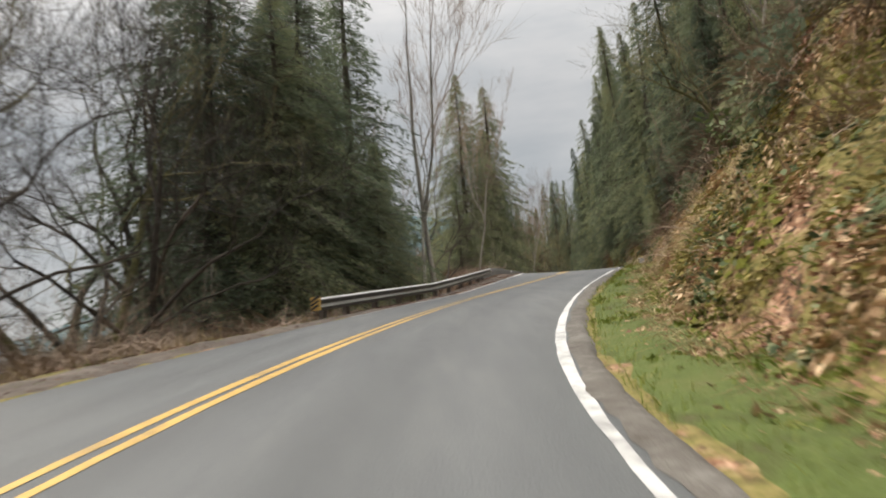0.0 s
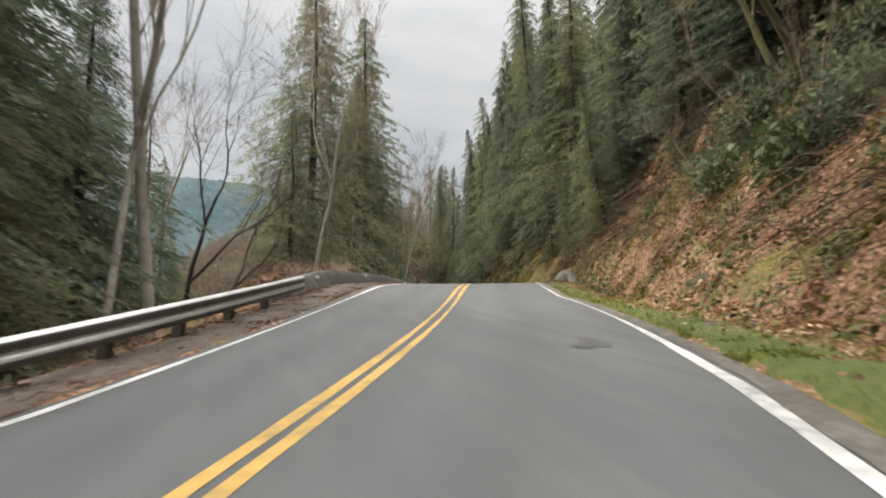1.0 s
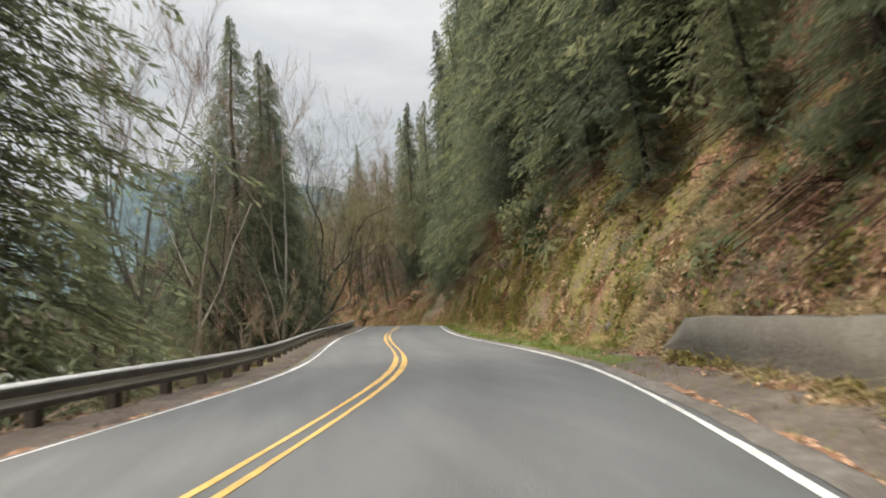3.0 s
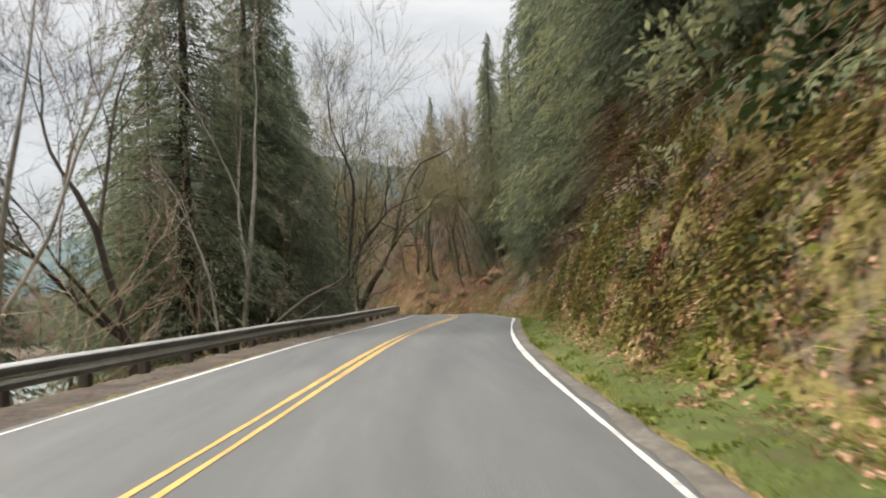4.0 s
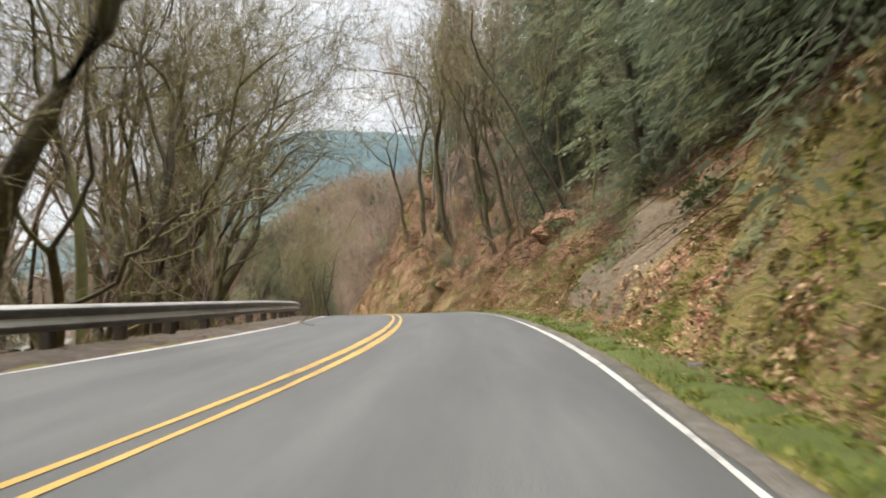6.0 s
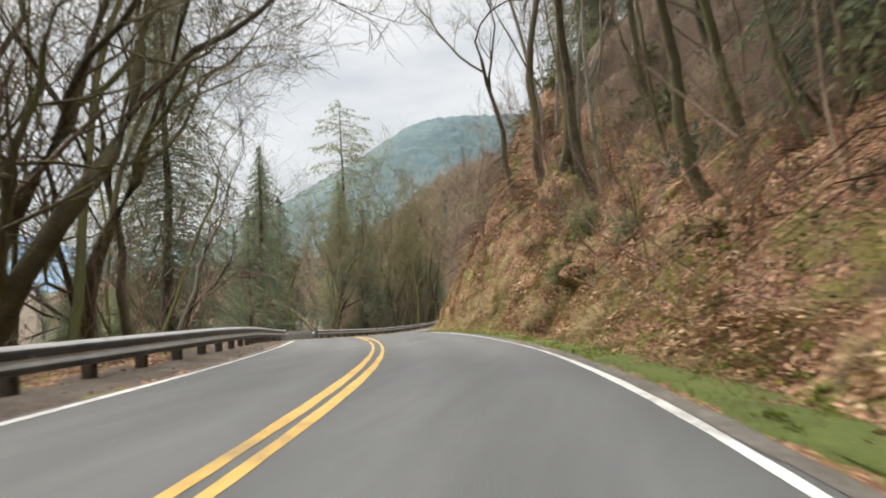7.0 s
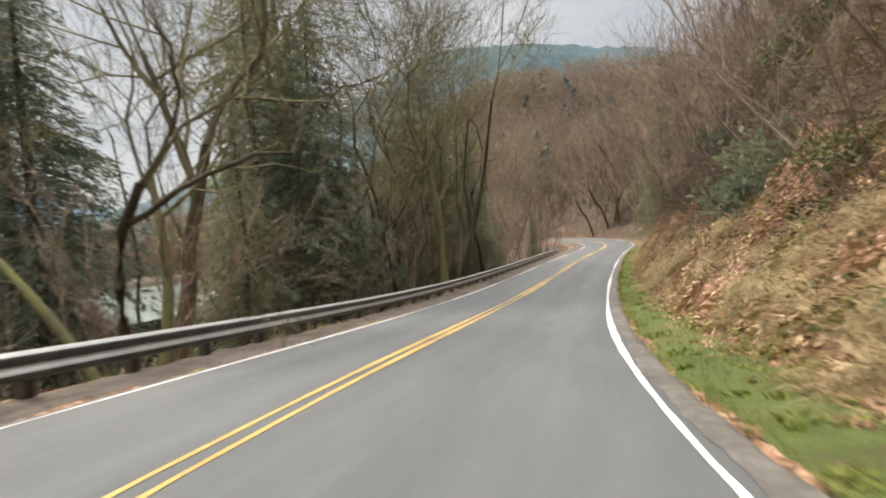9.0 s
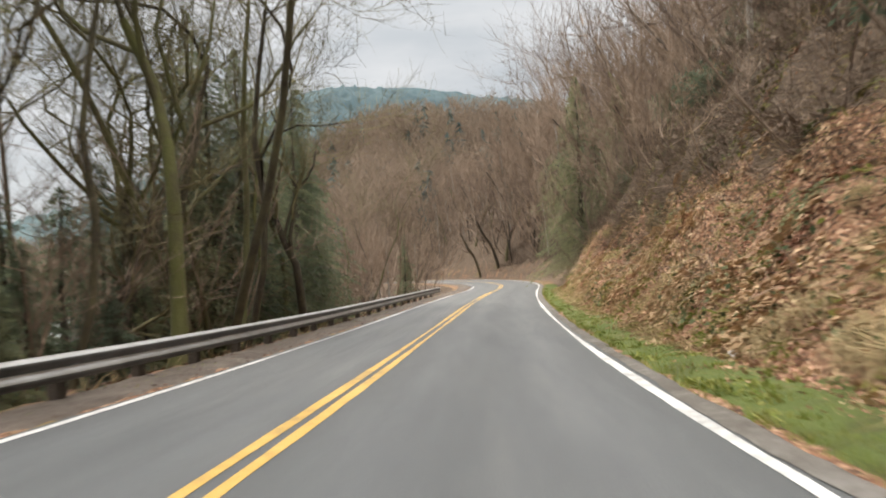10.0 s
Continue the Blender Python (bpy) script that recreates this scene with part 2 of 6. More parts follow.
def litter_ground(name, leaf_colors, moss_colors, moss_share, cell=15.0):
    """Earth under a carpet of leaves, with moss and grass in patches."""
    m = bpy.data.materials.new(name)
    m.use_nodes = True
    n, l = m.node_tree.nodes, m.node_tree.links
    bsdf = n["Principled BSDF"]
    bsdf.inputs["Roughness"].default_value, bsdf.inputs["Specular IOR Level"].default_value = 0.92, 0.2
    co = n.new("ShaderNodeTexCoord")
    warp = n.new("ShaderNodeTexNoise")
    warp.inputs["Scale"].default_value, warp.inputs["Detail"].default_value = 5.0, 4.0
    l.new(co.outputs["Object"], warp.inputs["Vector"])
    bent = n.new("ShaderNodeMix")
    bent.data_type = "VECTOR"
    bent.inputs["Factor"].default_value = 0.12
    l.new(co.outputs["Object"], bent.inputs["A"])
    l.new(warp.outputs["Color"], bent.inputs["B"])
    cells = n.new("ShaderNodeTexVoronoi")
    cells.inputs["Scale"].default_value = cell
    l.new(bent.outputs["Result"], cells.inputs["Vector"])
    sep_ = n.new("ShaderNodeSeparateColor")
    l.new(cells.outputs["Color"], sep_.inputs[0])

    def ramp_of(colors, src, lo=0.1, hi=0.9):
        r = n.new("ShaderNodeValToRGB")
        els = r.color_ramp.elements
        els[0].position, els[1].position = lo, hi
        els[0].color, els[1].color = (*colors[0], 1), (*colors[-1], 1)
        for i, c in enumerate(colors[1:-1]):
            els.new(lo + (hi - lo) * (i + 1) / (len(colors) - 1)).color = (*c, 1)
        l.new(src, r.inputs["Fac"])
        return r.outputs["Color"]

    leaf = ramp_of(leaf_colors, sep_.outputs[0])
    fine_n = n.new("ShaderNodeTexNoise")
    fine_n.inputs["Scale"].default_value, fine_n.inputs["Detail"].default_value = 11.0, 8.0
    l.new(co.outputs["Object"], fine_n.inputs["Vector"])
    moss = ramp_of(moss_colors, fine_n.outputs["Fac"], 0.3, 0.7)
    where_n = n.new("ShaderNodeTexNoise")
    where_n.inputs["Scale"].default_value, where_n.inputs["Detail"].default_value, where_n.inputs["Roughness"].default_value = 0.45, 9.0, 0.7
    l.new(co.outputs["Object"], where_n.inputs["Vector"])
    mask = n.new("ShaderNodeMapRange")
    mask.inputs["From Min"].default_value, mask.inputs["From Max"].default_value = 0.62 - moss_share * 0.3, 0.68 - moss_share * 0.3
    mossy_at = n.new("ShaderNodeAttribute")
    mossy_at.attribute_name = "mossy"
    more = n.new("ShaderNodeMath")
    l.new(mossy_at.outputs["Fac"], more.inputs[0])
    l.new(where_n.outputs["Fac"], more.inputs[1])
    l.new(more.outputs[0], mask.inputs["Value"])
    mixc = n.new("ShaderNodeMix")
    mixc.data_type = "RGBA"
    l.new(mask.outputs[0], mixc.inputs["Factor"])
    l.new(leaf, mixc.inputs["A"])
    l.new(moss, mixc.inputs["B"])
    surface = mixc.outputs["Result"]
    # the second set is dark leaf mould, and also painted shade inside the hollows
    for attr, colors, size, lo in (("stony", [(0.04, 0.031, 0.023), (0.105, 0.082, 0.056), (0.175, 0.142, 0.10), (0.075, 0.06, 0.04), (0.24, 0.20, 0.15)], 6.0, 0.62), ("mould_shade", [(0.03, 0.024, 0.018), (0.075, 0.055, 0.04), (0.12, 0.088, 0.062), (0.05, 0.045, 0.026)], 4.0, 0.7)):
        kind_n = n.new("ShaderNodeTexNoise")
        kind_n.inputs["Scale"].default_value, kind_n.inputs["Detail"].default_value, kind_n.inputs["Roughness"].default_value = size, 10.0, 0.75
        l.new(co.outputs["Object"], kind_n.inputs["Vector"])
        at = n.new("ShaderNodeAttribute")
        at.attribute_name = attr
        rim = n.new("ShaderNodeTexNoise")
        rim.inputs["Scale"].default_value, rim.inputs["Detail"].default_value, rim.inputs["Roughness"].default_value = 1.1, 8.0, 0.7
        l.new(co.outputs["Object"], rim.inputs["Vector"])
        plus = n.new("ShaderNodeMath")
        l.new(at.outputs["Fac"], plus.inputs[0])
        l.new(rim.outputs["Fac"], plus.inputs[1])
        edge = n.new("ShaderNodeMapRange")
        edge.inputs["From Min"].default_value, edge.inputs["From Max"].default_value = 0.95, 1.1
        l.new(plus.outputs[0], edge.inputs["Value"])
        over = n.new("ShaderNodeMix")
        over.data_type = "RGBA"
        l.new(edge.outputs[0], over.inputs["Factor"])
        l.new(surface, over.inputs["A"])
        l.new(ramp_of(colors, kind_n.outputs["Fac"], 0.3, 0.7), over.inputs["B"])
        surface = over.outputs["Result"]
    l.new(surface, bsdf.inputs["Base Color"])
    bump = n.new("ShaderNodeBump")
    bump.inputs["Strength"].default_value, bump.inputs["Distance"].default_value = 1.0, 0.05
    addh = n.new("ShaderNodeMath")
    l.new(sep_.outputs[1], addh.inputs[0])
    l.new(fine_n.outputs["Fac"], addh.inputs[1])
    l.new(addh.outputs[0], bump.inputs["Height"])
    l.new(bump.outputs["Normal"], bsdf.inputs["Normal"])
    return m


SOIL = litter_ground("leafy_bank", [(0.04, 0.024, 0.015), (0.138, 0.073, 0.042), (0.24, 0.127, 0.074), (0.085, 0.048, 0.029), (0.33, 0.183, 0.113), (0.18, 0.10, 0.057), (0.42, 0.275, 0.18)], [(0.055, 0.05, 0.018), (0.12, 0.11, 0.032), (0.20, 0.165, 0.06), (0.11, 0.075, 0.036)], 0.30, 22.0)
FOREST_FLOOR = litter_ground("forest_floor", [(0.03, 0.024, 0.018), (0.07, 0.052, 0.038), (0.115, 0.085, 0.062), (0.05, 0.042, 0.028)], [(0.035, 0.032, 0.02), (0.06, 0.05, 0.033), (0.085, 0.065, 0.045)], 0.4, 6.0)
GRAVEL = material("gravel", [(0.062, 0.05, 0.04), (0.11, 0.09, 0.074), (0.18, 0.155, 0.13)], scale=9, rough=0.95, bump=0.8, bump_scale=45)
# darker steel for the beam's face: its dark reflections are put into the colour
SHADED_STEEL = material("shaded_galvanised_steel", [(0.05, 0.05, 0.047), (0.10, 0.098, 0.092), (0.18, 0.175, 0.165)], scale=2.5, rough=0.45, bump=0.08, metal=0.6)
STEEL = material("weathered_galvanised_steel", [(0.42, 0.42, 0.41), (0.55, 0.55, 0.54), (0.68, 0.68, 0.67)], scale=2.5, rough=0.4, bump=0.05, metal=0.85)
POST_WOOD = material("weathered_post_timber", [(0.035, 0.03, 0.024), (0.075, 0.062, 0.05), (0.13, 0.11, 0.09)], scale=6, rough=0.9, bump=0.5)
CONCRETE = material("stained_concrete", [(0.045, 0.044, 0.04), (0.085, 0.082, 0.075), (0.17, 0.162, 0.148)], scale=1.8, rough=0.9, bump=0.4, bump_scale=25)
WALL_CONCRETE = material("weathered_wall_concrete", [(0.06, 0.053, 0.042), (0.105, 0.096, 0.079), (0.165, 0.154, 0.13)], scale=1.4, rough=0.9, bump=0.5, bump_scale=18)
BARK = material("dark_bark", [(0.022, 0.019, 0.015), (0.05, 0.042, 0.033), (0.10, 0.085, 0.068)], scale=5, rough=0.95, bump=0.8, bump_scale=18, per_object=0.3)
MOSSY = material("mossy_bark", [(0.045, 0.037, 0.026), (0.09, 0.08, 0.045), (0.115, 0.118, 0.042)], scale=2.5, rough=0.95, bump=0.8, bump_scale=14, per_object=0.35)
PALE_BARK = material("pale_alder_bark", [(0.11, 0.10, 0.085), (0.24, 0.225, 0.195), (0.38, 0.36, 0.32)], scale=3, rough=0.9, bump=0.4, per_object=0.2)
BOUGH = material("brown_boughs", [(0.06, 0.05, 0.04), (0.11, 0.093, 0.075), (0.17, 0.145, 0.12)], scale=4, rough=0.95, bump=0, per_object=0.3)
TWIG = material("bare_twigs", [(0.11, 0.08, 0.06), (0.20, 0.148, 0.108), (0.31, 0.235, 0.175)], scale=2, rough=0.9, bump=0, per_object=0.3)
CEDAR = material("conifer_foliage", [(0.088, 0.112, 0.078), (0.150, 0.178, 0.112), (0.215, 0.228, 0.125)], scale=0.9, rough=0.9, bump=0, per_object=0.4, translucent=0.55, gloss=0.06)
RIVER = material("pale_river_water", [(0.20, 0.25, 0.235), (0.27, 0.31, 0.29)], scale=0.3, rough=0.12, bump=0.25, bump_scale=1.5)
# far forest: the blue of the air's haze is mixed into its base colours
HAZY_WOOD = material("hazy_far_forest", [(0.028, 0.052, 0.062), (0.048, 0.080, 0.090), (0.078, 0.108, 0.108)], scale=0.03, rough=1.0, bump=0.0, detail=12)
LITTER = material("fallen_leaves", [(0.125, 0.057, 0.035), (0.31, 0.157, 0.098), (0.51, 0.305, 0.21)], scale=0.8, rough=0.85, bump=0, per_island=0.55)
GRASS = material("verge_grass", [(0.09, 0.12, 0.02), (0.165, 0.205, 0.036), (0.26, 0.26, 0.078)], scale=0.9, rough=0.8, bump=0, per_island=0.35, translucent=0.25)
STRAW = material("dry_grass", [(0.15, 0.11, 0.055), (0.31, 0.235, 0.12), (0.48, 0.385, 0.22)], scale=0.9, rough=0.85, bump=0, per_island=0.4, translucent=0.15)
FERN = material("sword_fern", [(0.035, 0.055, 0.018), (0.075, 0.10, 0.035), (0.15, 0.165, 0.07)], scale=2, rough=0.65, bump=0, per_object=0.35, translucent=0.2)
TURF = material("verge_turf", [(0.10, 0.078, 0.046), (0.07, 0.082, 0.022), (0.085, 0.115, 0.027), (0.11, 0.125, 0.036), (0.14, 0.11, 0.06)], scale=3.4, rough=0.95, bump=0.9, bump_scale=40)
MOSS = material("moss", [(0.05, 0.055, 0.012), (0.12, 0.125, 0.018), (0.22, 0.20, 0.03)], scale=3, rough=1.0, bump=0.9, bump_scale=30)


# ---------------------------------------------------------------- builders
def mesh_from(name, verts, faces, mat, smooth=False):
    me = bpy.data.meshes.new(name)
    me.from_pydata(np.asarray(verts).tolist(), [], [tuple(f) for f in faces])
    me.materials.append(mat)
    if smooth:
        me.polygons.foreach_set("use_smooth", [True] * len(me.polygons))
    me.update()
    return me


def fast_mesh(name, verts, quads, mat, smooth=False):
    """Mesh from arrays: verts (n, 3) and faces of one size (m, k)."""
    verts, quads = np.ascontiguousarray(verts, np.float32), np.ascontiguousarray(quads, np.int32)
    me = bpy.data.meshes.new(name)
    me.vertices.add(len(verts))
    me.vertices.foreach_set("co", verts.ravel())
    k = quads.shape[1]
    me.loops.add(quads.size)
    me.loops.foreach_set("vertex_index", quads.ravel())
    me.polygons.add(len(quads))
    me.polygons.foreach_set("loop_start", np.arange(len(quads), dtype=np.int32) * k)
    me.polygons.foreach_set("loop_total", np.full(len(quads), k, np.int32))
    me.materials.append(mat)
    me.update(calc_edges=True)
    if smooth:
        me.polygons.foreach_set("use_smooth", np.ones(len(quads), bool))
    return me


def part_of(name, me, parent, label=""):
    ob = new(name, me)
    ob.parent = parent
    return tagged(ob, label)


def grid_mesh(name, us, lats, place, mat, smooth=True):
    uu, ll = np.meshgrid(us, lats, indexing="ij")
    v = place(uu.ravel(), ll.ravel())
    a, b = len(us), len(lats)
    i = (np.arange(a - 1)[:, None] * b + np.arange(b - 1)[None]).ravel()
    return fast_mesh(name, v, np.stack([i, i + 1, i + b + 1, i + b], 1), mat, smooth)


def tube(pts, radii, sides=6):
    """Vertices and quads of a bent tapering tube."""
    pts = np.asarray(pts, float)
    d = np.gradient(pts, axis=0)
    d /= np.linalg.norm(d, axis=1, keepdims=True) + 1e-9
    ref = np.where(np.abs(d[:, 2:3]) > 0.9, [[1.0, 0, 0]], [[0, 0, 1.0]])
    s = np.cross(d, ref)
    s /= np.linalg.norm(s, axis=1, keepdims=True) + 1e-9
    t = np.cross(d, s)
    a = np.arange(sides) * 2 * np.pi / sides
    ring = (s[:, None] * np.cos(a)[None, :, None] + t[:, None] * np.sin(a)[None, :, None]) * np.asarray(radii)[:, None, None]
    v = (pts[:, None] + ring).reshape(-1, 3)
    n = len(pts)
    i = (np.arange(n - 1)[:, None] * sides + np.arange(sides)[None]).ravel()
    j = (np.arange(n - 1)[:, None] * sides + (np.arange(sides) + 1)[None] % sides).ravel()
    return v, np.stack([i, j, j + sides, i + sides], 1)


class Pile:
    """Gathers vertices and quads."""

    def __init__(self):
        self.v, self.f, self.n = [], [], 0

    def add(self, v, f):
        self.v.append(np.asarray(v, float)), self.f.append(np.asarray(f) + self.n)
        self.n += len(v)

    def mesh(self, name, mat, smooth=False):
        return fast_mesh(name, np.concatenate(self.v), np.concatenate(self.f), mat, smooth)


# ---------------------------------------------------------------- ground and road
ground = new("ground", grid_mesh("ground", np.r_[np.arange(-36, -8, 1.0), np.arange(-8, 240, 0.3), np.arange(240, 350, 1.0)], np.r_[np.arange(-16, -6, 0.8), np.arange(-6, -2.4, 0.3), -2.0, 0, 2, 3.3, np.arange(3.6, 8, 0.22), np.arange(8, 14, 0.4), np.arange(14, 27, 0.8)], ground_at, SOIL))
ground_us = np.r_[np.arange(-36, -8, 1.0), np.arange(-8, 240, 0.3), np.arange(240, 350, 1.0)]
ground_lats = np.r_[np.arange(-16, -6, 0.8), np.arange(-6, -2.4, 0.3), -2.0, 0, 2, 3.3, np.arange(3.6, 8, 0.22), np.arange(8, 14, 0.4), np.arange(14, 27, 0.8)]
place_u, place_lat = (a.ravel() for a in np.meshgrid(ground_us, ground_lats, indexing="ij"))
scar = np.clip((place_u - 127) / 1.5, 0, 1) * np.clip((133.6 + 0.15 * (place_lat - 5) - place_u) / 0.4, 0, 1) * np.clip((8.2 - place_lat) / 1.0, 0, 1) * (place_lat > 4.8) * 0.8
stony = np.interp(place_u, [-8, 30, 50, 56, 74, 82, 114, 122, 160, 168, 176, 200, 205, 240], [0.3, 0.2, 0.4, 0.5, 0.45, 0.5, 0.5, 0.4, 0.35, 0.35, 0.35, 0.3, 0.35, 0.35]) * (place_lat > 4.9)
mould_shade = np.clip((place_lat - np.interp(place_u, [190, 200], [8.5, 7.2])) / np.interp(place_u, [190, 200], [3, 1.2]), 0, 0.75) + np.where(place_lat < -5, 0.45, 0) + np.interp(place_u, [236, 250], [0, 0.6]) * (np.abs(place_lat) > 4.6)
# both hollows darkened by colour, standing for the shade inside them
mould_shade = mould_shade + 0.8 * np.exp(-((place_u - 154.3) / 1.2) ** 4 - ((place_lat - 5.6) / 0.8) ** 4) + 0.8 * np.exp(-((place_u - 142.3) / 1.6) ** 4 - ((place_lat - 7.0) / 1.2) ** 4)
for attr, values in (("stony", np.maximum(stony, scar)), ("mould_shade", mould_shade), ("mossy", np.interp(place_u, [-8, 14, 24, 70, 78, 124, 132, 172, 180], [0.14, 0.12, 0, 0, 0.16, 0.16, 0.02, 0.02, 0.0]))):
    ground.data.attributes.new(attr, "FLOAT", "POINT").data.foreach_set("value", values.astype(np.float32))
tagged(ground, "brown leaf-littered earth bank and roadside beside the road", "ground", kind="structure")
ROAD_LATS = np.array([-3.05, -2.7, -2.3, -1.9, -1.45, -1.0, -0.6, 0, 0.6, 1.05, 1.5, 2.0, 2.5, 2.95, 3.28, 3.5, 3.62])
road = new("road", grid_mesh("road", np.arange(-36, 400, 1.0), ROAD_LATS, lambda u, l: on_road(u, l, np.where((l > 3.6) | (l < -3), -0.05, 0.0)), ASPHALT))
wear_lat = road.data.attributes.new("across", "FLOAT", "POINT")
wear_lat.data.foreach_set("value", np.tile(ROAD_LATS, len(road.data.vertices) // len(ROAD_LATS)).astype(np.float32))
tagged(road, "worn grey asphalt two-lane road with patches", "road", kind="structure")


def stripe(name, u0, u1, lat, width, mat, label, wear):
    r = np.random.RandomState(int(abs(lat) * 1000) + 5)
    us = np.arange(u0, u1, 0.5)
    jag = lambda u: 0.004 * np.sin(u * 3.1) + 0.003 * np.sin(u * 7.7 + 1) + 0.02 * np.sin(u * 0.37 + 2)   # noqa: E731
    a, b = on_road(us, lat - width / 2 + jag(us), 0.005), on_road(us, lat + width / 2 + jag(us + 9), 0.005)
    v = np.stack([a, b], 1).reshape(-1, 3)
    keep = r.rand(len(us) - 1) > wear
    i = np.arange(len(us) - 1)[keep] * 2
    ob = new(name, fast_mesh(name, v, np.stack([i, i + 1, i + 3, i + 2], 1), mat))
    return tagged(ob, label, "road marking", kind="structure")


stripe("centre_line", -36, 398, -0.11, 0.10, YELLOW_PAINT, "painted double yellow centre line on asphalt", 0)
stripe("centre_line", -36, 398, 0.11, 0.10, YELLOW_PAINT, "painted double yellow centre line on asphalt", 0)
stripe("edge_line", -36, 398, EDGE_R, 0.092, WHITE_PAINT, "worn white edge line beside the grass verge", 0)
stripe("edge_line", 15, 398, EDGE_L, 0.09, WHITE_PAINT, "thin white edge line beside the guardrail", 0)

def strip(name, u0, u1, l0, l1, lift, mat, label, wob=0.1):
    us, q = np.arange(u0, u1, 0.5), np.linspace(0, 1, 7)
    uu, qq = np.meshgrid(us, q, indexing="ij")
    u, t = uu.ravel(), qq.ravel()
    lat = l0 + (l1 - l0) * t + wob * np.where((t > 0.99) | (t < 0.01), waves(u, 0 * u + l0, 44, 2.2), 0)
    edge = np.sin(np.pi * t) ** 0.4
    v = ground_at(u, lat) + np.stack([0 * u, 0 * u, lift * edge - 0.03 * (1 - edge)], -1)
    a, b = uu.shape
    i = (np.arange(a - 1)[:, None] * b + np.arange(b - 1)[None]).ravel()
    return tagged(new(name, fast_mesh(name, v, np.stack([i, i + 1, i + b + 1, i + b], 1), mat, True)), label, "ground", kind="structure")


strip("verge", -30, 48, 3.64, 4.95, 0.05, TURF, "mossy green grass verge beside the road", 0.17)
strip("verge", 71, 260, 3.64, 4.75, 0.05, TURF, "mossy green grass verge beside the road", 0.17)
strip("shoulder", -30, 300, -4.3, -2.8, 0.045, GRAVEL, "gravelly brown shoulder with leaves")
PALE_GRAVEL = material("pale_shoulder_gravel", [(0.075, 0.066, 0.055), (0.125, 0.115, 0.10), (0.21, 0.198, 0.18)], scale=9, rough=0.95, bump=0.7, bump_scale=45)


def edge_gravel(u0, u1):
    """Loose grit along the paved edge, feathered over the asphalt."""
    us, q = np.arange(u0, u1, 0.25), np.linspace(0, 1, 6)
    uu, qq = np.meshgrid(us, q, indexing="ij")
    u, t = uu.ravel(), qq.ravel()
    inner = EDGE_R + 0.10 + 0.05 * waves(u, 0 * u, 51, 2.6) + 0.03 * waves(u, 0 * u, 52, 0.8)
    lat = inner + (3.66 + 0.05 * waves(u, 0 * u, 56, 1.9) - inner) * t
    v = on_road(u, lat, 0.006 + 0.012 * np.sin(np.pi * t) - 0.06 * np.clip((t - 0.75) / 0.25, 0, 1) + 0.006 * waves(u, lat, 53, 0.5) * t)
    a, b = uu.shape
    i = (np.arange(a - 1)[:, None] * b + np.arange(b - 1)[None]).ravel()
    return tagged(new("shoulder", fast_mesh("shoulder", v, np.stack([i, i + 1, i + b + 1, i + b], 1), PALE_GRAVEL, True)), "narrow pale gravel shoulder beside the white line", "ground", kind="structure")


edge_gravel(-30, 300)
strip("shoulder", 46, 74, 3.6, 5.0, 0.05, GRAVEL, "gravelly shoulder in front of the low wall")

# far ground: valley floor and hillside in one sheet
gx, gy = np.meshgrid(np.r_[-3500, -1500, -700, -350, np.arange(-200, 160, 4.0), 250, 500, 1200, 3000], np.r_[-3000, -900, -300, np.arange(-80, 420, 4.0), 520, 800, 1500, 4000], indexing="ij")
px, py = gx.ravel(), gy.ravel()
near = np.empty(len(px), int)
for a in range(0, len(px), 4000):
    near[a:a + 4000] = ((px[a:a + 4000, None] - line_x) ** 2 + (py[a:a + 4000, None] - line_y) ** 2).argmin(1)
side = (px - line_x[near]) * np.cos(turn[near]) + (py - line_y[near]) * np.sin(turn[near])
far_off = np.hypot(px - line_x[near], py - line_y[near]) * np.sign(side)
fz = line_z[near] + ground_h(fine_u[near], np.clip(far_off, -400, 60))
fz = np.where(np.abs(far_off) < 15, np.minimum(fz, line_z[near]) - 3.0, np.where(np.abs(far_off) < 22, fz - 0.8, fz))
fz = np.where((far_off >= 22), line_z[near] + ground_h(fine_u[near], np.clip(far_off, 0, 60)) - 1.0, fz)
fz = np.where(far_off < -40, np.minimum(fz, -6.5), fz)
fz = np.where(px < -62, -4.4, fz)
nx_, ny_ = gx.shape
ii = (np.arange(nx_ - 1)[:, None] * ny_ + np.arange(ny_ - 1)[None]).ravel()
tagged(new("valley_ground", fast_mesh("valley_ground", np.stack([px, py, fz], 1), np.stack([ii, ii + ny_, ii + ny_ + 1, ii + 1], 1), FOREST_FLOOR, True)), "brown wooded valley floor and hillside", "ground", kind="structure")


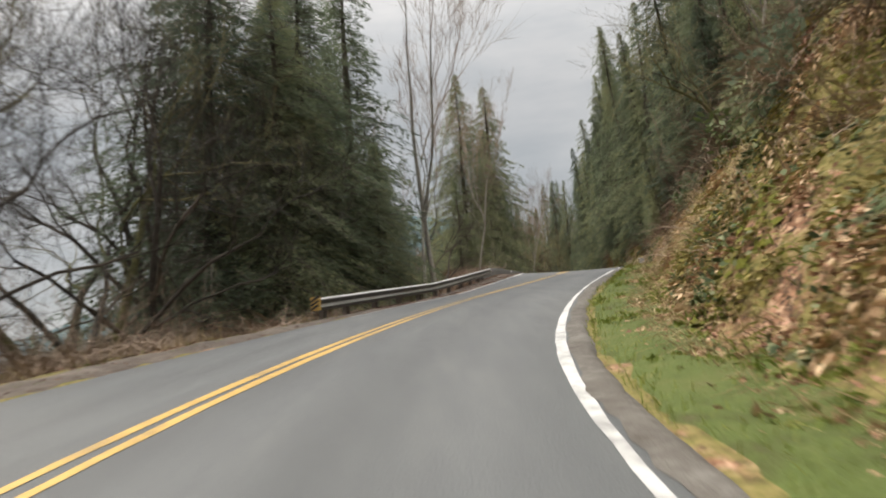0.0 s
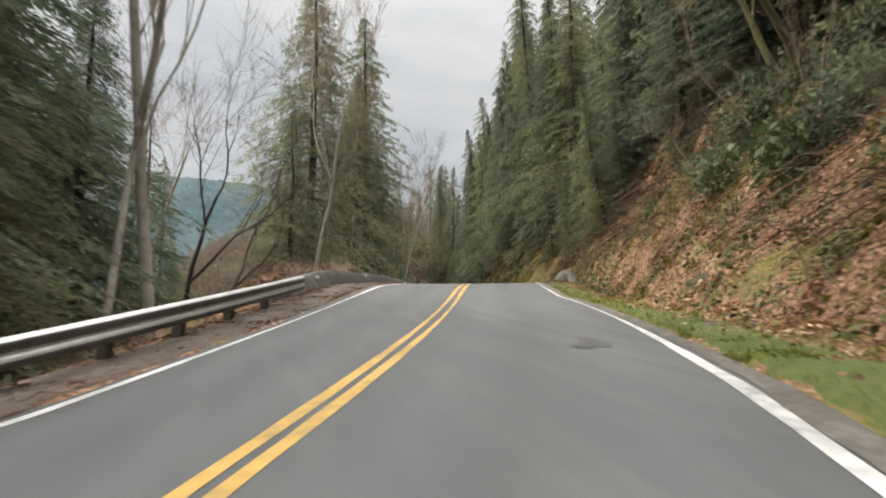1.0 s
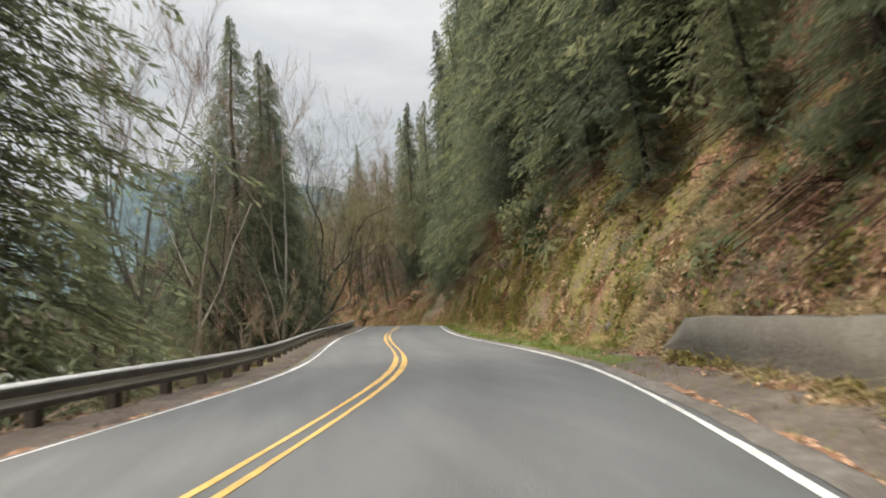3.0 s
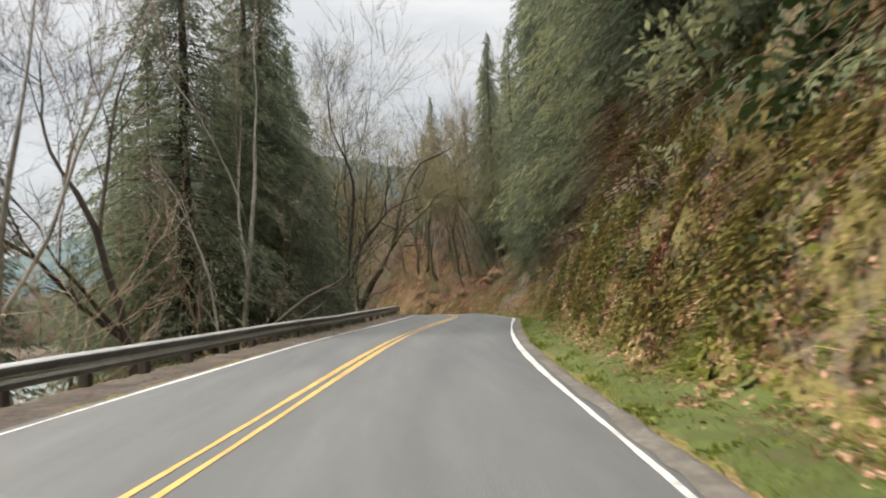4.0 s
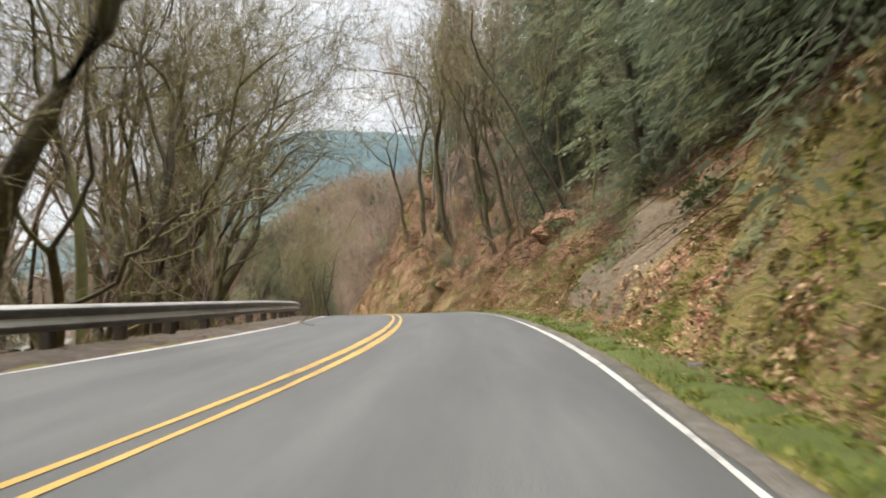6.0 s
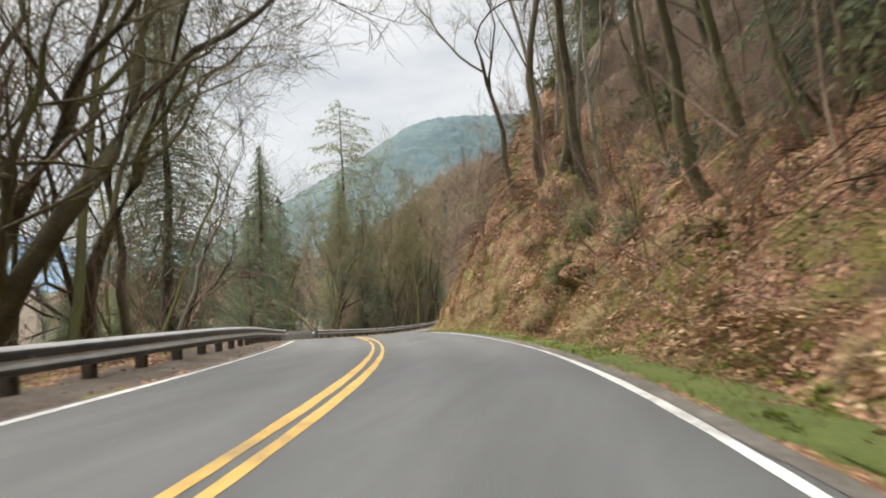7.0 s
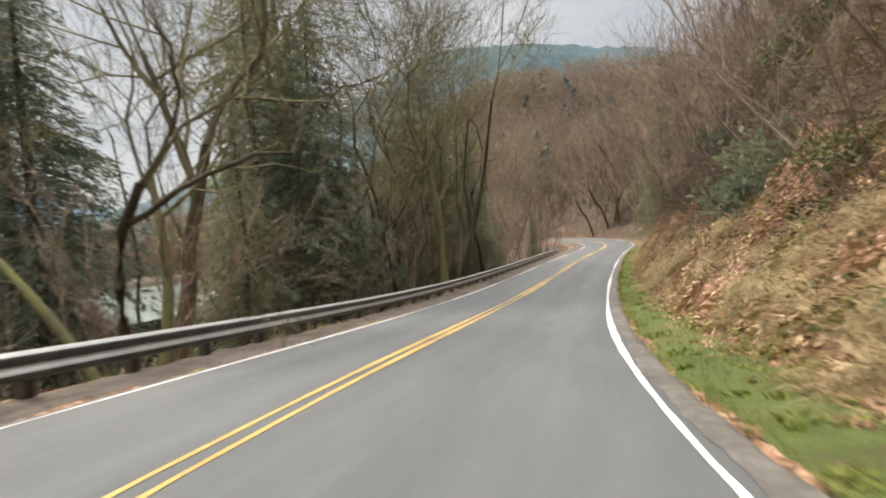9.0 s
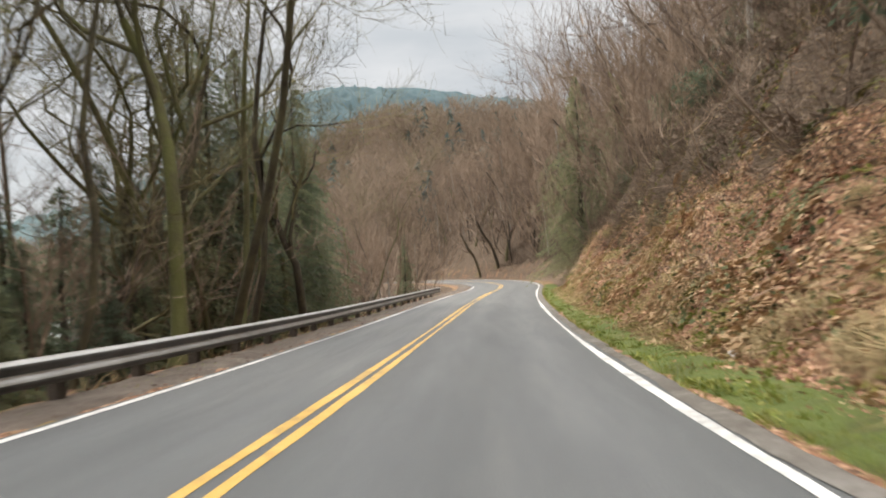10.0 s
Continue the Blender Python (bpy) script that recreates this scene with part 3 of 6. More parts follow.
# ---------------------------------------------------------------- trees
def conifer(seed, height, spread, base=0.1, droop=0.5, size=0.2, boughs=400, sprays=90, bare=0.0, power=0.8):
    """Trunk, branchwork and foliage of a cedar or fir, standing at the origin. Every bough carries flat hanging sprays on both sides."""
    r = np.random.RandomState(seed)
    n = 12
    z = np.linspace(-0.8, height, n)
    sway = np.cumsum(r.normal(0, 0.05, (n, 2)), 0)
    rad = 0.014 * height * np.linspace(1, 0.03, n) ** 0.9
    trunk, wood = Pile(), Pile()
    trunk.add(*tube(np.column_stack([sway, z]), rad, 8))
    allp, alld, alls = [], [], []
    hs = base * height + height * (0.995 - base) * (np.arange(boughs) + r.rand(boughs)) / boughs
    lobes = r.uniform(0, 6.28, 3)
    for h in hs:
        f = (h - base * height) / (height * (1 - base))
        az, k, rise = r.uniform(0, 2 * np.pi), np.linspace(0, 1, 5), r.uniform(-0.1, 0.3)
        lump = 1 + 0.2 * math.sin(2 * az + lobes[0] + 9 * f) + 0.16 * math.sin(3 * az + lobes[1] - 21 * f) + 0.1 * math.sin(lobes[2] + 38 * f)
        reach = spread * (1 - f) ** power * r.uniform(0.35, 1.15) * lump * (0.75 + 0.25 * min(1, f * 6)) + 0.12
        c = np.column_stack([np.cos(az) * k * reach, np.sin(az) * k * reach, h + reach * (rise * k - droop * k ** 2)])
        c[:, :2] += [np.interp(h, z, sway[:, 0]), np.interp(h, z, sway[:, 1])]
        wood.add(*tube(c[::2], np.linspace(0.010 + 0.006 * reach, 0.004, 3), 3))
        if r.rand() < bare * (1 - f):
            continue
        m = max(16, int(sprays * (0.2 + 0.8 * reach / spread)))
        t = r.uniform(0.1, 1.03, m) ** 0.7
        p = np.column_stack([np.interp(t, k, c[:, i]) for i in range(3)])
        sgn = np.where(r.rand(m) < 0.5, -1.0, 1.0)
        off = sgn * np.abs(r.normal(0, 1, m)) * (1.12 - t * 0.85) * reach * 0.26
        p[:, 0] += -np.sin(az) * off
        p[:, 1] += np.cos(az) * off
        p[:, 2] += r.normal(-0.05, 0.07, m) - np.abs(off) * 0.35
        fall = r.uniform(0.2, 0.6, m) + 0.9 * droop
        out = np.column_stack([np.cos(az) - np.sin(az) * sgn * 0.8, np.sin(az) + np.cos(az) * sgn * 0.8, -fall]) + r.normal(0, 0.3, (m, 3))
        allp.append(p), alld.append(out), alls.append(size * r.uniform(0.5, 1.4, m) * (0.55 + 0.45 * min(1.0, 2 * reach / spread)))
    p, d, s = np.concatenate(allp), np.concatenate(alld), np.concatenate(alls)
    d /= np.linalg.norm(d, axis=1, keepdims=True)
    across = np.cross(d, np.array([0, 0, 1.0]) + r.normal(0, 0.75, d.shape))
    across /= np.linalg.norm(across, axis=1, keepdims=True) + 1e-9
    w = (s * r.uniform(0.10, 0.19, len(s)))[:, None]
    v = np.stack([p - d * s[:, None] * 0.45, p + across * w + d * s[:, None] * 0.1, p + d * s[:, None] * 0.85, p - across * w - d * s[:, None] * 0.08], 1).reshape(-1, 3)
    f = np.arange(len(p))[:, None] * 4 + np.arange(4)[None]
    return [("trunk", trunk.mesh("trunk", BARK, True), ""), ("branchwork", wood.mesh("branchwork", BOUGH), "stuff"), ("foliage", fast_mesh("foliage", v, f, CEDAR), "stuff")]


def bare_tree(seed, height, lean=0.1, spread=0.5, trunk_r=0.2, levels=4, forks=3, crooked=0.25, fork_at=0.35, mat=None, many=1, fine_mat=None, simple=False):
    """Stems, main limbs and twigs of a leafless broadleaf tree."""
    r = np.random.RandomState(seed)
    mat = mat or MOSSY
    stems, limbs, rest = [], [], Pile()

    def grow(p, d, length, rad, level):
        n = 7 if level < 2 else 4 if level == 2 else 3
        pts, q, dd = [p], p.copy(), d.copy()
        for k in range(n - 1):
            dd = dd + r.normal(0, crooked, 3) * (0.5 if level == 0 else 1) + np.array([0, 0, 0.10 if level else 0.02])
            dd /= np.linalg.norm(dd)
            q = q + dd * length / (n - 1)
            pts.append(q.copy())
        pts = np.array(pts)
        shape = tube(pts, np.linspace(rad, rad * (0.5 if level < levels else 0.3), n) * (1 if level > 1 else 1 + 0.12 * r.rand(n)), 8 if level == 0 else 6 if level == 1 else 4 if level == 2 else 3)
        if level > 2:
            w = np.cross(dd, r.normal(0, 1, 3))
            w *= rad * 0.8 / (np.linalg.norm(w) + 1e-9)
            taper = np.array([1.0, 0.7, 0.25])[:, None]
            shape = np.concatenate([pts - w * taper, pts + w * taper]), np.array([[0, 1, 4, 3], [1, 2, 5, 4]])
        if level < (1 if simple else 2):
            pile = Pile()
            pile.add(*shape)
            (stems if level == 0 else limbs).append(pile)
        else:
            rest.add(*shape)
        if level >= levels:
            return
        kids = forks + (2 if level >= 1 else 0) + (2 if level == 2 else 4 if level >= 3 else 0)
        for c in range(kids):
            f = r.uniform(fork_at, 1.0) if c < kids - 1 else 1.0
            at_ = np.array([np.interp(f, np.linspace(0, 1, n), pts[:, i]) for i in range(3)])
            j = min(n - 2, int(f * (n - 1)))
            tang = pts[j + 1] - pts[j]
            tang /= np.linalg.norm(tang) + 1e-9
            nd = tang + r.normal(0, 1, 3) * spread * (1.0 if c < kids - 1 else 0.4)
            nd[2] += 0.15
            nd /= np.linalg.norm(nd)
            grow(at_, nd, length * (r.uniform(0.5, 0.8) if level < 1 else r.uniform(0.42, 0.68)), max(rad * (1 - 0.45 * f) * r.uniform(0.45, 0.7), 0.012), level + 1)

    for k in range(many):
        a = r.uniform(0, 6.28) if many == 1 else 6.28 * k / many + r.uniform(-0.4, 0.4)
        out = np.array([math.cos(a), math.sin(a), 0]) * (0.30 if many > 1 else 0)
        d = np.array([lean * math.cos(a) + out[0], lean * math.sin(a) + out[1], 1.0])
        grow(np.array([0, 0, -0.6]) + out * 0.8, d / np.linalg.norm(d), height * 0.55, trunk_r * (1 if many == 1 else r.uniform(0.55, 0.85)), 0)
    return [("trunk", p.mesh("trunk", mat, True), "") for p in stems] + [("limb", p.mesh("limb", mat, True), "") for p in limbs] + [("crown", rest.mesh("crown", fine_mat or TWIG), "stuff")]


def plant_tree(name, pieces, place, scale, spin, label, category, group, tilt=(0, 0), wide=1.0):
    base = new(name)
    base.empty_display_size = 0.3
    base.matrix_basis = Matrix.Translation(Vector(place)) @ pose(0, 0, 0, tilt[0], tilt[1], 0) @ pose(0, 0, 0, 0, 0, spin) @ Matrix.Diagonal((scale * wide, scale * wide, scale, 1))
    for nm, me, kind in pieces:
        tagged(part_of(nm, me, base), kind=kind)
    return tagged(base, label, category, group)


def spot(u, lat, sink=0.0):
    return ground_at(np.array([u]), np.array([lat]))[0] - np.array([0, 0, sink])


CEDAR_WIDE = conifer(11, 20, 5.2, 0.0, 0.45, 0.22, 460, 125)
CEDAR_NEAR = conifer(17, 20, 5.0, 0.0, 0.55, 0.135, 700, 210)
CEDAR_TALL = conifer(12, 28, 4.2, 0.04, 0.6, 0.21, 580, 105, power=0.7)
CEDAR_THIN = conifer(14, 28, 3.4, 0.16, 0.7, 0.26, 300, 40, bare=0.5)
FIR_SMALL = conifer(13, 14, 3.0, 0.0, 0.4, 0.22, 320, 78)
FIR_FAR = conifer(15, 24, 3.9, 0.02, 0.5, 0.33, 300, 60, power=0.62)
FIR_UMBRELLA = conifer(16, 24, 5.5, 0.45, 0.15, 0.28, 130, 80, bare=0.25, power=0.35)
HEIGHTS = {"near": (CEDAR_NEAR, 20), "wide": (CEDAR_WIDE, 20), "tall": (CEDAR_TALL, 28), "thin": (CEDAR_THIN, 28), "small": (FIR_SMALL, 14), "far": (FIR_FAR, 24), "umbrella": (FIR_UMBRELLA, 24)}
MOSSY_TWIG = material("mossy_twigs", [(0.085, 0.072, 0.042), (0.155, 0.138, 0.07), (0.225, 0.20, 0.10)], scale=2, rough=0.95, bump=0, per_object=0.3)
MAPLES = [bare_tree(21, 18, 0.2, 0.75, 0.36, 4, 3, 0.26, 0.25, fine_mat=MOSSY_TWIG), bare_tree(22, 17, 0.2, 0.65, 0.36, 4, 3, 0.26, 0.3, many=3, fine_mat=MOSSY_TWIG), bare_tree(23, 19, 0.15, 0.6, 0.28, 4, 3, 0.2, 0.3), bare_tree(24, 17, 0.12, 0.8, 0.27, 4, 4, 0.27, 0.2, fine_mat=MOSSY_TWIG)]
ALDERS = [bare_tree(31, 22, 0.06, 0.42, 0.15, 4, 3, 0.09, 0.4, PALE_BARK), bare_tree(32, 20, 0.10, 0.4, 0.13, 4, 3, 0.10, 0.45, PALE_BARK), bare_tree(33, 13, 0.2, 0.45, 0.07, 3, 4, 0.14, 0.2, PALE_BARK)]
DARK = [bare_tree(41, 18, 0.2, 0.7, 0.20, 4, 3, 0.2, 0.3, BARK, fine_mat=BARK), bare_tree(42, 15, 0.3, 0.75, 0.17, 4, 3, 0.26, 0.25, BARK, many=2, fine_mat=BARK)]
THICKET = [bare_tree(51, 7, 0.3, 0.6, 0.05, 3, 3, 0.2, 0.15, TWIG, many=3, simple=True), bare_tree(52, 9, 0.2, 0.5, 0.06, 3, 3, 0.16, 0.15, TWIG, many=3, simple=True)]
BACK = [bare_tree(61, 18, 0.2, 0.7, 0.26, 3, 4, 0.24, 0.25, MOSSY, simple=True), bare_tree(62, 20, 0.1, 0.5, 0.16, 3, 5, 0.12, 0.3, PALE_BARK, simple=True), bare_tree(63, 17, 0.15, 0.6, 0.2, 3, 4, 0.2, 0.3, BARK, many=2, simple=True)]
UPRIGHT = [bare_tree(64, 19, 0.05, 0.7, 0.22, 4, 3, 0.26, 0.2, fine_mat=MOSSY_TWIG), bare_tree(65, 21, 0.12, 0.6, 0.2, 4, 3, 0.22, 0.3, many=2, fine_mat=MOSSY_TWIG)]
LIBS = {"mossy": (UPRIGHT, "upright leafless tree hung with olive moss"), "back": (BACK, "leafless tree with many fine upright branches"), "maple": (MAPLES, "leafless maple with crooked mossy limbs"), "alder": (ALDERS, "slender leafless alder with pale bark"), "dark": (DARK, "bare dark-barked tree with spreading limbs"), "thicket": (THICKET, "thicket of thin brown leafless stems")}


NAMES = {"maple": "maple_tree", "alder": "alder_tree", "dark": "bare_tree", "mossy": "mossy_tree", "back": "slender_tree", "thicket": "bare_thicket"}


def put_conifer(kind, u, lat, height, spin=0.0, tilt=(0, 0), wide=1.0, label="tall dark green conifer with drooping boughs"):
    pieces, h0 = HEIGHTS[kind]
    return plant_tree("conifer", pieces, spot(u, lat, 0.1), height / h0, spin, label, "tree", "roadside conifers", tilt, wide)


def put_bare(lib, kind, u, lat, size, spin=0.0, tilt=(0, 0), wide=1.0):
    pieces, label = LIBS[lib][0][kind], LIBS[lib][1]
    return plant_tree(NAMES[lib], pieces, spot(u, lat, 0.1), size, spin, label, "shrub" if lib == "thicket" else "tree", lib + " trees", tilt, wide)


rt = random.Random(7)


def put_back(u, lat, size):
    put_bare("back", rt.randrange(3), u, lat, size, rt.uniform(0, 360), tilt=(0, -5 if lat > 0 else 0))


# left, before and behind the first guardrail
for lib, k, u, lat, size in (("dark", 0, 9, -12.5, 0.75), ("dark", 1, 12.5, -9.5, 0.7), ("maple", 1, 15, -12, 0.8), ("dark", 0, 4, -10, 0.7), ("dark", 1, 16, -16, 0.9), ("dark", 1, 10.5, -11, 0.8), ("dark", 0, 13.5, -13.5, 0.8), ("dark", 1, 7, -13, 0.75), ("dark", 0, 16.5, -10.2, 0.8), ("dark", 1, 14, -9.8, 0.7), ("maple", 3, 11.5, -15, 0.8)):
    put_bare(lib, k, u, lat, size, rt.uniform(0, 360))
for kind, u, lat, h in (("near", 19, -10.5, 19), ("near", 24, -9.2, 19), ("tall", 29.5, -9.5, 22), ("wide", 22.5, -14, 21), ("wide", 33, -12.5, 18), ("near", 28, -7.6, 9), ("wide", 38, -15, 17)):
    put_conifer(kind, u, lat, h, rt.uniform(0, 360), wide=1.3)
put_bare("alder", 0, 31.5, -6.0, 0.95, 40)
put_bare("alder", 1, 30.0, -6.2, 0.7, 140)
# round the mound and the barrier
put_bare("dark", 1, 38.5, -8.3, 0.62, 20)
put_bare("dark", 0, 40.5, -9.5, 0.5, 200)
put_conifer("near", 54.5, -9.6, 20, 10, wide=1.2)
put_conifer("small", 49, -8.6, 8, 80, wide=1.2)
put_conifer("thin", 47.5, -15, 14, 80)
put_bare("alder", 1, 47.5, -7.0, 0.7, 10)
put_bare("alder", 0, 44, -13.5, 0.7, 90)
put_bare("alder", 1, 58, -11, 0.8, 60)
put_conifer("near", 72.5, -10.6, 23, 30, wide=1.05)
put_bare("alder", 0, 63, -9.5, 0.75, 230)
put_bare("dark", 0, 61.5, -8.5, 0.6, 130)
put_conifer("tall", 74.5, -10.0, 29, 130, wide=1.45)
for u, lat, s, sp in ((64.2, -6.2, 0.62, 60), (78, -7.5, 0.6, 20)):
    put_bare("alder", 1 if sp % 40 else 0, u, lat, s, sp)
put_bare("maple", 2, 57.5, -10.5, 0.6, 100)
# down to the second bend
put_conifer("small", 88, -12, 12, 10)
put_bare("dark", 0, 97.5, -8.0, 0.8, 60)
put_bare("dark", 1, 99, -7.2, 0.75, 180)
put_bare("alder", 0, 94, -9.5, 0.75, 120)
put_bare("dark", 0, 91, -12, 0.7, 300)
put_conifer("tall", 108.5, -9.6, 25, 40, wide=1.1)
put_conifer("near", 112.5, -10, 20, 90)
put_conifer("wide", 105, -12.5, 17, 150)
put_conifer("tall", 117, -10.5, 19, 200)
put_conifer("wide", 120, -8.6, 13, 20)
for u, lat, hh in ((104.5, -10.2, 26), (110, -9.0, 24), (115, -9.4, 19)):
    put_conifer("near", u, lat, hh, rt.uniform(0, 360), wide=1.0, label="dense dark cedar with boughs down to the ground")
put_bare("alder", 0, 102.6, -7.2, 0.85, 220)
put_bare("alder", 2, 100, -6.4, 0.8, 20)
put_bare("dark", 0, 122.5, -6.6, 1.0, 150)
put_bare("maple", 3, 125.2, -6.9, 1.0, 40)
put_bare("mossy", 1, 124.5, -8.2, 0.9, 60)
put_bare("maple", 2, 127, -8.5, 0.72, 30)
put_bare("maple", 1, 132, -10, 0.8, 80)
put_bare("dark", 0, 140.5, -7.2, 0.62, 10)
put_bare("maple", 2, 146, -9, 0.75, 100)
put_bare("mossy", 1, 151, -7.4, 1.15, 250)
for u, lat, size in ((141, -8.4, 0.85), (145, -9.6, 0.95), (149.5, -8.2, 1.0), (153, -9.8, 1.05), (157, -8.6, 0.9), (134.5, -9.6, 0.85)):
    put_bare("maple", 3, u, lat, size, rt.uniform(0, 360))
for k, u, lat, size in ((0, 136.5, -8.5, 0.9), (1, 142.5, -9.5, 0.95), (0, 147.5, -7.6, 0.9), (1, 155.5, -9, 1.0), (0, 160, -7.8, 0.8), (1, 165.5, -9.5, 0.85), (0, 130, -8, 0.8)):
    put_bare("mossy", k, u, lat, size, rt.uniform(0, 360))
for k, u, lat, size in ((1, 138.5, -11, 1.0), (0, 144.5, -12, 1.05), (1, 149, -10.5, 1.1), (0, 152.5, -11.5, 1.1), (1, 158, -12, 0.85)):
    put_bare("mossy", k, u, lat, size, rt.uniform(0, 360), wide=1.15)
for u in np.arange(146, 172, 2.6):
    put_conifer("small", u + rt.uniform(-1, 1), rt.uniform(-13, -8.8), rt.uniform(3.5, 6.5), rt.uniform(0, 360), wide=1.5, label="low dark evergreen under the leafless trees")
put_bare("maple", 0, 156, -10.5, 0.7, 320)
put_bare("dark", 1, 162.5, -8.2, 0.8, 50)
put_conifer("near", 173.4, -10.6, 27, 15, wide=1.0, label="tall cedar with a straight trunk and hanging boughs")
put_conifer("small", 172, -12.5, 8, 15, wide=1.2)
put_conifer("small", 177, -12, 7, 75, wide=1.2)
put_bare("dark", 0, 180, -10.5, 0.62, 80)
put_bare("alder", 1, 182, -12, 0.6, 180)
# river side of the lower bend
put_conifer("tall", 186, -10, 19, 60, wide=1.3)
put_conifer("tall", 201, -18, 26, 10, wide=1.1)
put_conifer("tall", 194, -17, 17, 70, wide=1.2)
put_conifer("near", 183.5, -9.6, 13, 200, wide=1.0)
put_conifer("umbrella", 217, -15, 35, 30, wide=0.8, label="tall old fir with a flat open crown")
for k, u, lat, size in ((1, 208, -10.8, 0.9), (0, 212.5, -9.2, 1.0), (1, 215, -7.6, 0.9), (0, 218.5, -6.8, 1.05), (0, 221.5, -8.4, 1.0), (1, 226, -8.5, 0.9), (0, 231, -7.6, 0.8), (0, 212, -13, 1.0), (1, 222, -13, 1.0), (0, 236, -8, 0.75), (1, 243, -8, 0.6), (1, 204, -14, 1.0)):
    put_bare("mossy", k, u, lat, size, rt.uniform(0, 360))
for k, u, lat, size in ((0, 229, -6.6, 0.6), (0, 190, -8.6, 0.75), (1, 194.5, -7.4, 0.7), (0, 197.5, -9.4, 0.9)):
    put_bare("maple", k, u, lat, size, rt.uniform(0, 360))
put_conifer("small", 203.5, -10, 11, 100)
put_bare("mossy", 1, 222.5, -7.0, 1.2, 100)
for u, lat, size in ((218.5, -9.2, 0.9), (221, -10.8, 1.0), (226, -9.8, 0.95), (215.5, -8.6, 0.8)):
    put_bare("maple", 3, u, lat, size, rt.uniform(0, 360))
for u, lat, hh in ((212.5, -8.4, 4.5), (215, -10.5, 7), (217.5, -9.6, 5.5), (219.5, -11.8, 7.5), (222, -9.4, 5), (224.5, -11.2, 8), (227, -10.2, 9), (221, -14, 9), (216, -14, 8), (218, -7.6, 3.4), (220.5, -8.2, 4), (214, -7.4, 3.2), (223, -12.5, 9), (226, -13, 10)):
    put_conifer("small", u, lat, hh, rt.uniform(0, 360), wide=1.5, label="low dark evergreen under the mossy trees")
put_bare("mossy", 1, 223.6, -7.4, 1.1, 10)
put_conifer("wide", 234, -8.5, 14, 50)
put_conifer("wide", 229, -12, 15, 150)
put_conifer("near", 230.5, -9.8, 15, 20, wide=1.2)
put_conifer("near", 236.5, -9.2, 12.5, 220, wide=1.2)
put_conifer("small", 239, -9.5, 11, 150)
put_conifer("small", 257, -8, 6.5, 20)
for u in np.arange(196, 300, 5.5):
    put_back(u + rt.uniform(-1.5, 1.5), rt.uniform(-22, -14), rt.uniform(0.6, 0.95))
for u in np.arange(182, 300, 3.2):
    put_bare("thicket", rt.randrange(2), u, rt.uniform(-12, -7.5), rt.uniform(0.7, 1.3), rt.uniform(0, 360))
for u in np.arange(78, 178, 3.4):
    put_bare("thicket", rt.randrange(2), u, rt.uniform(-12, -6.5), rt.uniform(0.45, 0.9), rt.uniform(0, 360))
# hillside above the road
for u in np.arange(6, 44, 3.6):
    put_conifer("tall" if rt.random() < 0.5 else "far", u + rt.uniform(-1, 1), rt.uniform(13, 20), rt.uniform(12, 20), rt.uniform(0, 360), tilt=(rt.uniform(-4, 4), rt.uniform(-6, 2)), wide=rt.uniform(1.1, 1.5))
for u, lat, s in ((20, 10, 0.6), (23.5, 11, 0.65), (27, 9.5, 0.55), (33, 11.5, 0.6), (38, 10.5, 0.6), (16, 12, 0.6)):
    put_bare("alder" if rt.random() < 0.6 else "maple", rt.randrange(2), u, lat, s, rt.uniform(0, 360), tilt=(0, -8))
for u in np.arange(44, 128, 3.0):
    put_conifer(rt.choice(("tall", "far", "far")), u + rt.uniform(-1, 1), rt.uniform(9.5, 13), rt.uniform(12, 21), rt.uniform(0, 360), tilt=(rt.uniform(-4, 4), rt.uniform(-8, 1)), wide=rt.uniform(1.1, 1.5))
    put_conifer("far", u + rt.uniform(-1, 1), rt.uniform(15, 21), rt.uniform(16, 22), rt.uniform(0, 360))
for u in np.arange(50, 126, 4.5):
    put_conifer("small", u + rt.uniform(-1, 1), rt.uniform(7.2, 9), rt.uniform(5, 9), rt.uniform(0, 360), tilt=(0, -8))
for u in np.arange(40, 136, 1.7):
    put_conifer("small", u + rt.uniform(-0.8, 0.8), rt.uniform(8.6, 12.5), rt.uniform(6.5, 12), rt.uniform(0, 360), tilt=(0, -6), wide=1.35, label="young dark green conifer crowding the steep hillside")
for u in np.arange(12, 44, 2.4):
    put_conifer("small", u + rt.uniform(-0.8, 0.8), rt.uniform(11, 14), rt.uniform(6, 11), rt.uniform(0, 360), tilt=(0, -6), wide=1.35, label="young dark green conifer crowding the steep hillside")
for u in np.arange(76, 132, 2.6):
    put_conifer("tall", u + rt.uniform(-0.8, 0.8), rt.uniform(8.6, 11), rt.uniform(20, 31), rt.uniform(0, 360), tilt=(rt.uniform(-3, 3), rt.uniform(-6, 1)), wide=rt.uniform(0.9, 1.3))
for u, lat, hh in ((144, 11.5, 24), (147.5, 10.8, 27), (151, 13, 25), (168, 14, 19)):
    put_conifer("tall", u, lat, hh, rt.uniform(0, 360))
put_conifer("tall", 97.5, 8.5, 24, 0)
put_conifer("thin", 101, 8.0, 20, 90)
for u in np.arange(128, 182, 2.6):
    put_bare(rt.choice(("alder", "mossy", "alder", "mossy")), rt.randrange(2), u + rt.uniform(-1, 1), rt.uniform(8.5, 18), rt.uniform(0.5, 0.85), rt.uniform(0, 360), tilt=(0, -6))
for u in np.arange(126, 200, 6):
    put_conifer("far", u + rt.uniform(-2, 2), rt.uniform(17, 24), rt.uniform(14, 20), rt.uniform(0, 360))
